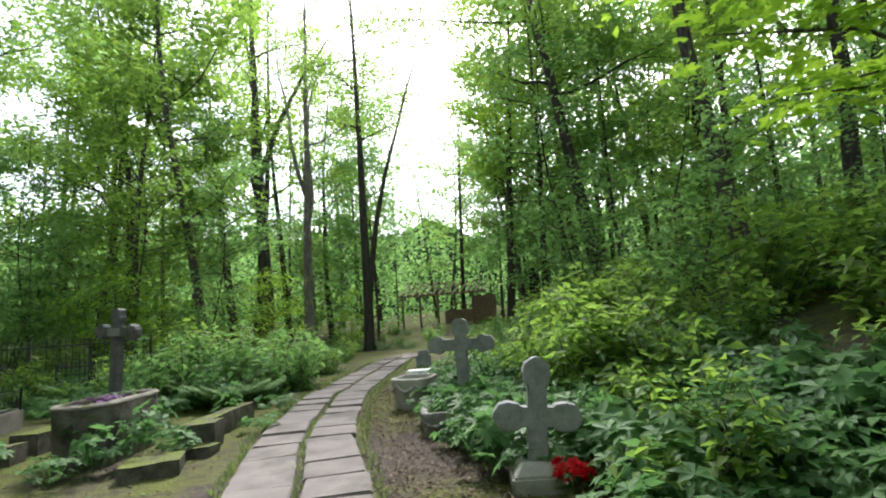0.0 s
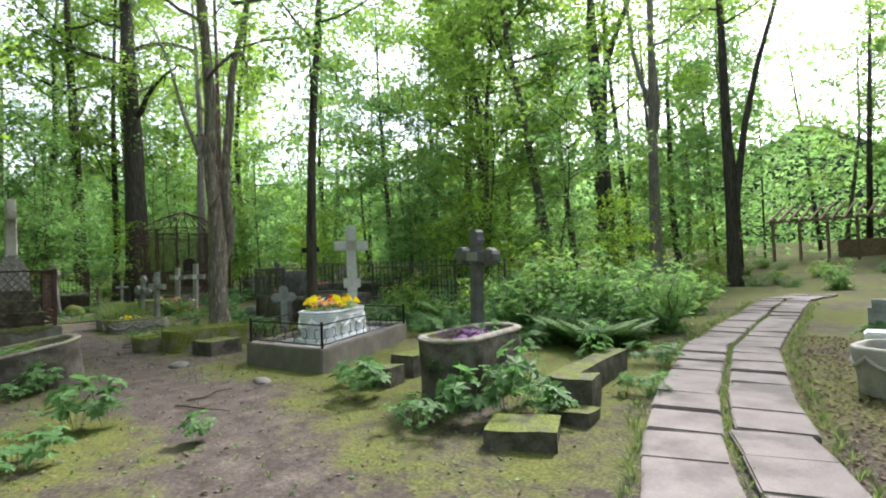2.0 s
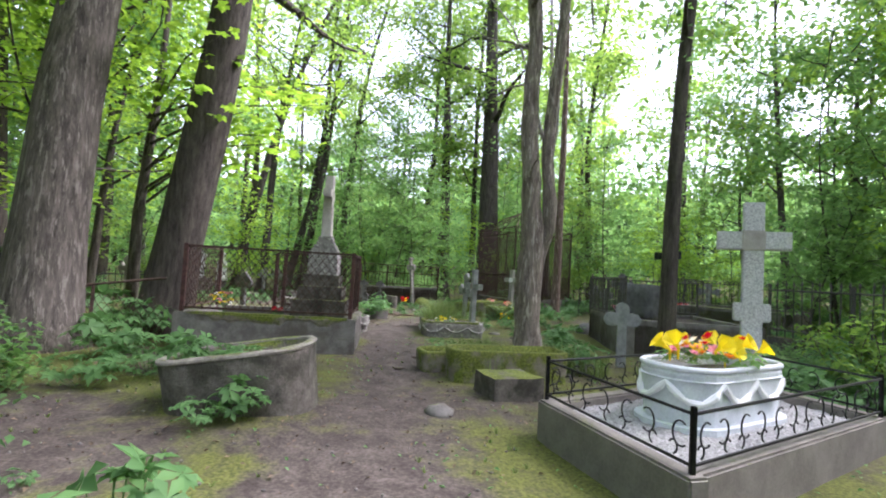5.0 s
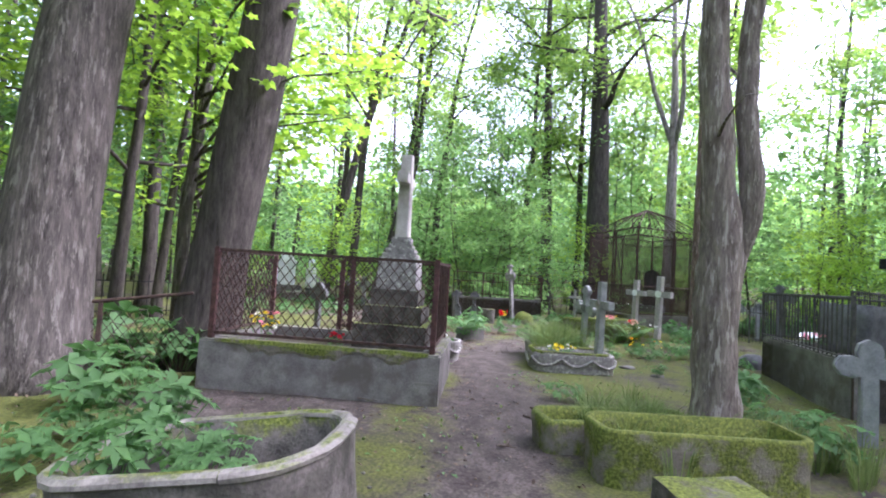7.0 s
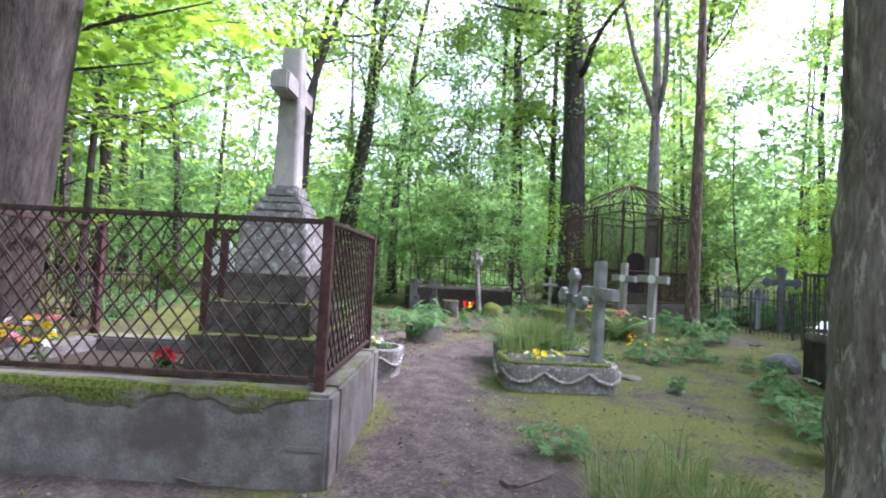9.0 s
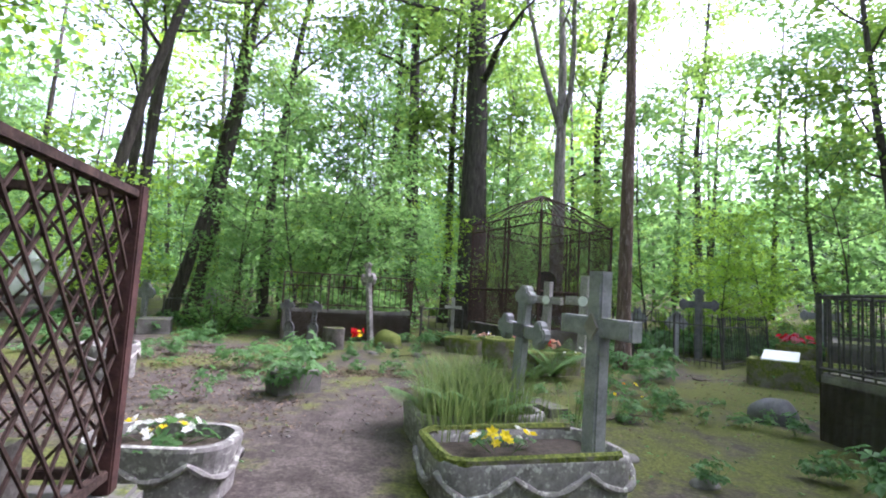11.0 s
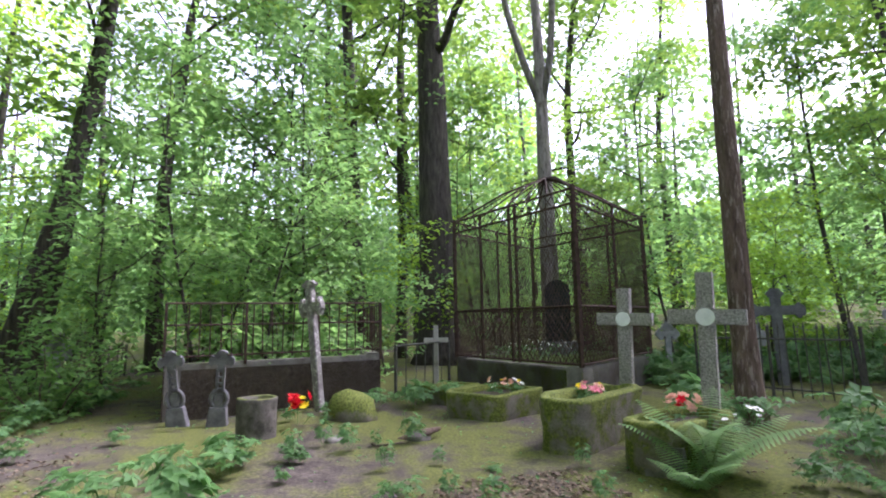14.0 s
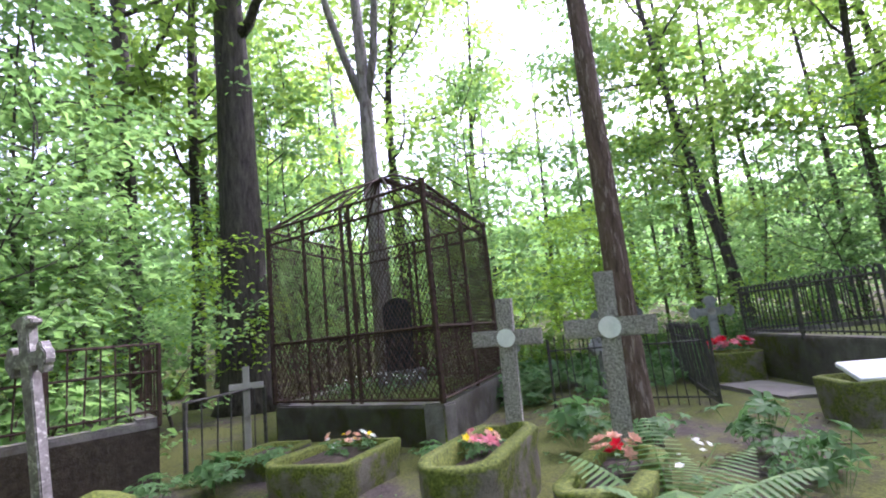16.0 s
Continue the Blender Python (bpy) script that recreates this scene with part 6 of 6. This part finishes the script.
for x, y, s, k in ((-4.55, 0.35, 1.2, 0), (-4.4, 0.55, 0.9, 2), (-3.75, -0.1, 1.0, 1), (-3.55, -0.4, 0.9, 1), (-3.3, 0.9, 0.6, 0), (-6.45, 0.35, 0.9, 0), (-6.35, 0.1, 0.8, 1), (-2.0, 2.5, 1.2, 0), (-2.2, 2.2, 1.0, 1), (-1.75, 2.75, 1.1, 2),
                   (-1.5, 3.0, 0.9, 0), (-1.9, 3.2, 1.2, 2), (-3.7, 2.7, 1.0, 1), (-3.3, 2.5, 1.1, 0), (-1.2, 4.2, 0.9, 1), (-2.1, 4.9, 1.1, 2), (-1.7, 5.6, 1.1, 1), (-7.9, -0.9, 1.1, 1), (-8.2, -1.3, 1.2, 0), (-7.5, -1.3, 1.2, 1), (-10.2, -2.5, 2.0, 0), (-9.9, -2.3, 1.8, 1), (-10.3, -1.9, 1.6, 0), (-9.3, -1.7, 1.2, 1), (-8.9, -1.9, 1.4, 0), (-8.3, -0.8, 1.2, 0),
                   (-15.3, 1.42, 1.35, 2), (-15.35, 1.2, 0.9, 0), (-16.8, 1.1, 1.2, 1), (-17.3, 1.4, 1.2, 0), (-17.0, 0.6, 1.3, 1), (-17.8, 0.9, 1.2, 1), (-18.3, 1.6, 0.9, 0), (-12.0, 5.0, 1.0, 0), (-11.3, 4.6, 1.2, 1), (-10.6, 4.4, 1.2, 0), (-9.6, 4.3, 1.2, 1), (-8.9, 4.2, 1.1, 0),
                   (-16.6, 6.6, 1.2, 1), (-17.0, 7.1, 1.3, 0), (-17.9, 6.9, 1.4, 1), (-18.4, 6.6, 1.3, 0), (-18.9, 7.2, 1.4, 1), (-16.3, 6.2, 1.0, 2), (-20.8, 3.4, 1.0, 1), (-20.6, 3.9, 1.0, 0), (-20.9, 4.1, 1.1, 1), (-19.4, 5.6, 0.9, 1), (-10.5, 2.4, 0.8, 1)):
    herb(x, y, s, k)
for x, y, k in ((-7.15, -0.2, 0), (-7.2, 0.0, 1), (-6.85, -0.15, 0), (-6.95, 0.25, 1), (-20.3, 4.3, 1), (-2.75, 3.75, 2), (-2.6, 3.6, 0), (-2.4, 2.8, 1), (-2.5, 3.5, 2), (-2.85, 3.6, 2)):
    herb(x, y, 0.75, k, 0.3 if x > -10 else 0.2, "herb growing in a concrete trough")


def herb_cover(name, spots, label):
    """Low herbs that grow into one another: one cover."""
    V, F, base = [], [], 0
    for x, y, s in spots:
        me = herbs[int(rng.integers(0, 2))]
        co = np.empty(len(me.vertices) * 3, dtype=np.float32)
        me.vertices.foreach_get("co", co)
        tri = np.empty(len(me.polygons) * 3, dtype=np.int32)
        me.loops.foreach_get("vertex_index", tri)
        a = rng.uniform(0, 6.283)
        r = np.array([[math.cos(a), -math.sin(a), 0], [math.sin(a), math.cos(a), 0], [0, 0, 1]])
        V.append(co.reshape(-1, 3) @ r.T * s + [x, y, ground_z(x, y)])
        F.append(tri.reshape(-1, 3) + base)
        base += len(V[-1])
    tagged(new(name, raw_mesh(name, np.concatenate(V), np.concatenate(F), M_HERB)), label, "herbs", kind="stuff")


cover = []
while len(cover) < 420:
    y = rng.uniform(0.3, 8)
    x = way_x(y) + rng.uniform(1.65, 5.0)
    if math.hypot(x - 2.2, y - 1.45) < 0.6 or (abs(x - 2.2) < 0.4 and y < 1.5):
        continue
    cover.append((x, y, rng.uniform(0.8, 1.4)))
herb_cover("ground_herbs", cover, "broad-leaved ground herbs covering the bank")
cover = [(x, y, rng.uniform(0.7, 1.2)) for x, y in zip(rng.uniform(-9, -2.4, 150), rng.uniform(5.8, 9.5, 150)) if not on_way(x, y)]
herb_cover("ground_herbs", cover, "green herbs among overgrown graves")
cover = [(x, y, rng.uniform(0.45, 0.95)) for x, y in zip(rng.uniform(-26, -17.5, 120), rng.uniform(-6.5, 0.2, 120)) if not in_plot(x, y, 0.1) and route_dist(x, y) > 2.6]
herb_cover("ground_herbs", cover, "green herbs between graves at the wood's edge")
cover = [(x, y, rng.uniform(0.8, 1.5)) for x, y in zip(rng.uniform(-24, -9.5, 140), rng.uniform(8.5, 15, 140)) if not in_plot(x, y, 0.2)]
herb_cover("ground_herbs", cover, "green herbs behind the fenced graves")
for i in range(60):
    x, y = rng.uniform(-24.5, -19.5), rng.uniform(8.4, 14)
    herb(x, y, rng.uniform(0.8, 1.5), i % 3, 0, "leafy green herb beyond the cage", "herbs beyond the cage")


for i in range(64):
    x, y = rng.uniform(-21, -11.8), rng.uniform(-1.5, 6.5)
    if route_dist(x, y) > 1.0 and not any(math.hypot(x - p, y - q) < r for p, q, r in ((-18.05, 5, 0.95), (-17.3, 5.3, 0.85), (-20.1, 4.7, 0.9), (-12.6, 2.9, 0.85), (-13, 0.9, 0.6), (-19.7, 1.8, 0.4), (-16.3, -0.8, 0.5))):
        herb(x, y, rng.uniform(0.3, 0.65), i % 3, 0, "small green weed on mossy earth", "small weeds")
for i in range(40):
    x, y = rng.uniform(-9, 0.5), rng.uniform(-3.2, 2.8)
    if route_dist(x, y) > 0.95 and not in_plot(x, y, 0.1) and not on_way(x, y):
        herb(x, y, rng.uniform(0.22, 0.5), i % 2, 0, "small green weed on bare earth", "small weeds")


# ---- ground cover as loose stuff ----
def scatter(n, box_, keep, jitter_z):
    out = []
    while len(out) < n:
        x, y = rng.uniform(box_[0], box_[2]), rng.uniform(box_[1], box_[3])
        if keep(x, y):
            out.append((x, y, ground_z(x, y) + jitter_z))
    return np.array(out)


def litter_patch(name, n, b, size, mat, label, keep=lambda x, y: True):
    c = scatter(n, b, keep, 0.012)
    nn = np.zeros((n, 3))
    nn[:, 2] = 1
    v, f = leaf_cloud(c, nn, size, 0.25)
    tagged(new(name, raw_mesh(name, v, f, mat)), label, "leaf litter", kind="stuff")


free = lambda x, y: not in_plot(x, y, -0.4)
litter_patch("fallen_leaves", 9000, (-26, -5, 3, 9), 0.042, M_LITTER, "brown fallen leaves scattered on the earth", free)
litter_patch("fallen_leaves", 5000, (-1.6, 1.0, 2.6, 9), 0.045, M_LITTER, "dense brown leaf litter beside the path", lambda x, y: 0.62 < x - way_x(y) < 1.75)
litter_patch("fallen_leaves", 3000, (-20.5, 1.2, -15.5, 4.2), 0.045, M_LITTER, "brown leaf litter on bare soil before the cage", lambda x, y: free(x, y) and noise.noise(Vector((x * 0.7, y * 0.7, 2))) > -0.05)
litter_patch("fallen_leaves", 3200, (-19.5, -2.0, -13.8, 1.5), 0.05, M_LITTER, "brown leaf litter on bare soil beside the walk", lambda x, y: free(x, y) or x > -17)
litter_patch("seedlings", 3200, (-26, -6, 3, 10), 0.045, M_HERB, "tiny green seedlings on mossy earth", lambda x, y: noise.noise(Vector((x * 0.8, y * 0.8, 9))) > 0.05 and not on_way(x, y))


def grass(name, spots, n, h, label):
    V, F = [], []
    for x, y in spots:
        if h > 0.2 and route_dist(x, y) < 0.75:
            continue
        v, f = tuft(n, h, h * (0.8 if h < 0.3 else 0.42), 0.004)
        b = len(V)
        g = np.array([x, y, ground_z(x, y)])
        V += [p + g for p in v]
        F += [(a + b, c + b, d + b) for a, c, d in f]
    tagged(new(name, raw_mesh(name, V, F, M_GRASS)), label, "grass", kind="stuff")


grass("joint_grass", [(way_x(y) + rng.normal(0, 0.03), y) for y in np.arange(0.5, 12, 0.10)], 12, 0.07, "grass and weeds growing in the joint of the slab path")
grass("verge_grass", [(way_x(y) + sg * (0.62 + abs(rng.normal(0, 0.08))), y) for y in np.arange(0.5, 15, 0.12) for sg in (-1, 1)], 12, 0.10, "low grass along the edges of the path")
grass("tall_grass", [(-9.05 + rng.normal(0, 0.3), 2.65 + rng.normal(0, 0.38)) for _ in range(90)], 30, 0.44, "fine tall grass at the foot of a tree")
grass("tall_grass", [(-13.75 + rng.normal(0, 0.33), 2.72 + rng.normal(0, 0.28)) for _ in range(80)], 26, 0.78, "fine tall grass round a stone cross")
grass("tall_grass", [(-9.0 + rng.normal(0, 0.3), 3.9 + rng.normal(0, 0.3)) for _ in range(30)], 22, 0.4, "fine grass behind a tree trunk")

def in_cage(u, v):
    p = corners[1] + (corners[0] - corners[1]) * u + (corners[2] - corners[1]) * v
    return p.x, p.y


V, F = [], []
for u, w in zip(rng.uniform(0.1, 0.9, 420), rng.uniform(0.1, 0.9, 420)):
    x, y = in_cage(u, w)
    v, f = tuft(9, 0.14, 0.09, 0.004)
    F += [(a + len(V), c + len(V), d + len(V)) for a, c, d in f]
    V += [p + np.array([x, y, BASE_Z - 0.06]) for p in v]
tagged(new("cage_lawn", raw_mesh("cage_lawn", V, F, M_GRASS)), "short bright grass growing inside a wire cage", "grass", kind="stuff")
grass("moss_tufts", [(x, y) for x, y in zip(rng.uniform(-21, 0, 1500), rng.uniform(-3, 6, 1500)) if noise.noise(Vector((x * 0.7, y * 0.7, 6))) > 0 and not on_way(x, y) and not in_plot(x, y, -0.2)], 7, 0.035, "short tufts of moss and grass on the earth")


def pebbles():
    V, F, base = [], [], 0
    o = np.array([(1, 0, 0), (0, 1, 0), (-1, 0, 0), (0, -1, 0), (0, 0, 0.7), (0, 0, -0.7)])
    q = np.array([(0, 1, 4), (1, 2, 4), (2, 3, 4), (3, 0, 4), (1, 0, 5), (2, 1, 5), (3, 2, 5), (0, 3, 5)])
    for x, y in zip(rng.uniform(-21, 1, 2600), rng.uniform(-3, 6, 2600)):
        if in_plot(x, y, -0.3) or on_way(x, y):
            continue
        V.append(o * rng.uniform(0.5, 1.3, (6, 3)) * rng.uniform(0.006, 0.022) + [x, y, ground_z(x, y) + 0.004])
        F.append(q + base)
        base += 6
    tagged(new("pebbles", raw_mesh("pebbles", np.concatenate(V), np.concatenate(F), M_CONC)), "small stones and clods of earth strewn on the ground", "pebbles", kind="stuff")


pebbles()

# twigs and pebbles
for x, y, rz, ln in ((-4.55, 1.15, 40, 0.7), (-4.7, 1.3, 95, 0.5), (-9.7, 1.9, 20, 0.6), (-10.0, 2.0, 60, 0.4), (-8.9, 1.7, 5, 0.5), (-14.2, 4.4, 70, 0.5), (-18.8, 2.9, 30, 0.6), (-16.9, 7.6, 10, 0.7), (-9.9, 0.0, 80, 0.5)):
    bm = bmesh.new()
    pts = wander((0, 0, 0.015), (1, 0, 0), ln, 6, 0.22)
    pts = [Vector((p.x, p.y, 0.015 + abs(p.z) * 0.3)) for p in pts]
    tube(bm, pts, [0.014, 0.012, 0.011, 0.01, 0.008, 0.006, 0.003], 6)
    tube(bm, [pts[3], pts[3] + Vector((0.1, 0.12, 0.02))], [0.008, 0.003], 5)
    o = part("stick", bm, M_TWIG)
    o.matrix_world = put(x, y, rz)
    tagged(o, "dry brown stick lying on the earth", "stick", "fallen sticks")
for x, y, s in ((-6.9, 1.95, 0.13), (-4.9, 2.2, 0.1), (-13.1, 3.9, 0.1), (-12.6, 4.2, 0.09), (-18.9, 3.4, 0.13), (-2.6, -0.2, 0.07), (-9.9, 2.6, 0.1), (-19.2, 2.6, 0.1)):
    bm = bmesh.new()
    bmesh.ops.create_icosphere(bm, subdivisions=2, radius=s)
    for v in bm.verts:
        v.co = Vector((v.co.x * 1.3, v.co.y, v.co.z * 0.6)) + noise.noise_vector(v.co * 9 + Vector((x, y, 0))) * 0.04
    o = part("stone", bm, M_CONC, smooth=True)
    o.matrix_world = put(x, y, x * 77)
    tagged(o, "small grey stone half sunk in the earth", "stone", "loose stones")

# young maples behind the big trees
for x, y, h in ((-12.6, -4.4, 11.0), (-9.2, -6.2, 12.0), (-15.0, -5.2, 10.0)):
    make_tree("maple_tree", put(x, y), "young maple with bright spreading leaves behind the big trees", M_BARK, M_LEAF_BRIGHT, height=h, r0=0.12, first=0.22, reach=4.2, leaves=5500, size=0.16, limbs=15, flat=0.3)

# small weeds on the mossy earth of the last stretch
for i in range(46):
    x, y = rng.uniform(-21.5, -13.5), rng.uniform(1.2, 6.2)
    if route_dist(x, y) > 1.0 and not any(math.hypot(x - p, y - q) < r for p, q, r in ((-18.05, 5, 0.95), (-17.3, 5.3, 0.85), (-20.1, 4.7, 0.9))):
        herb(x, y, rng.uniform(0.25, 0.55), i % 3, 0, "small green weed on mossy earth", "small weeds")
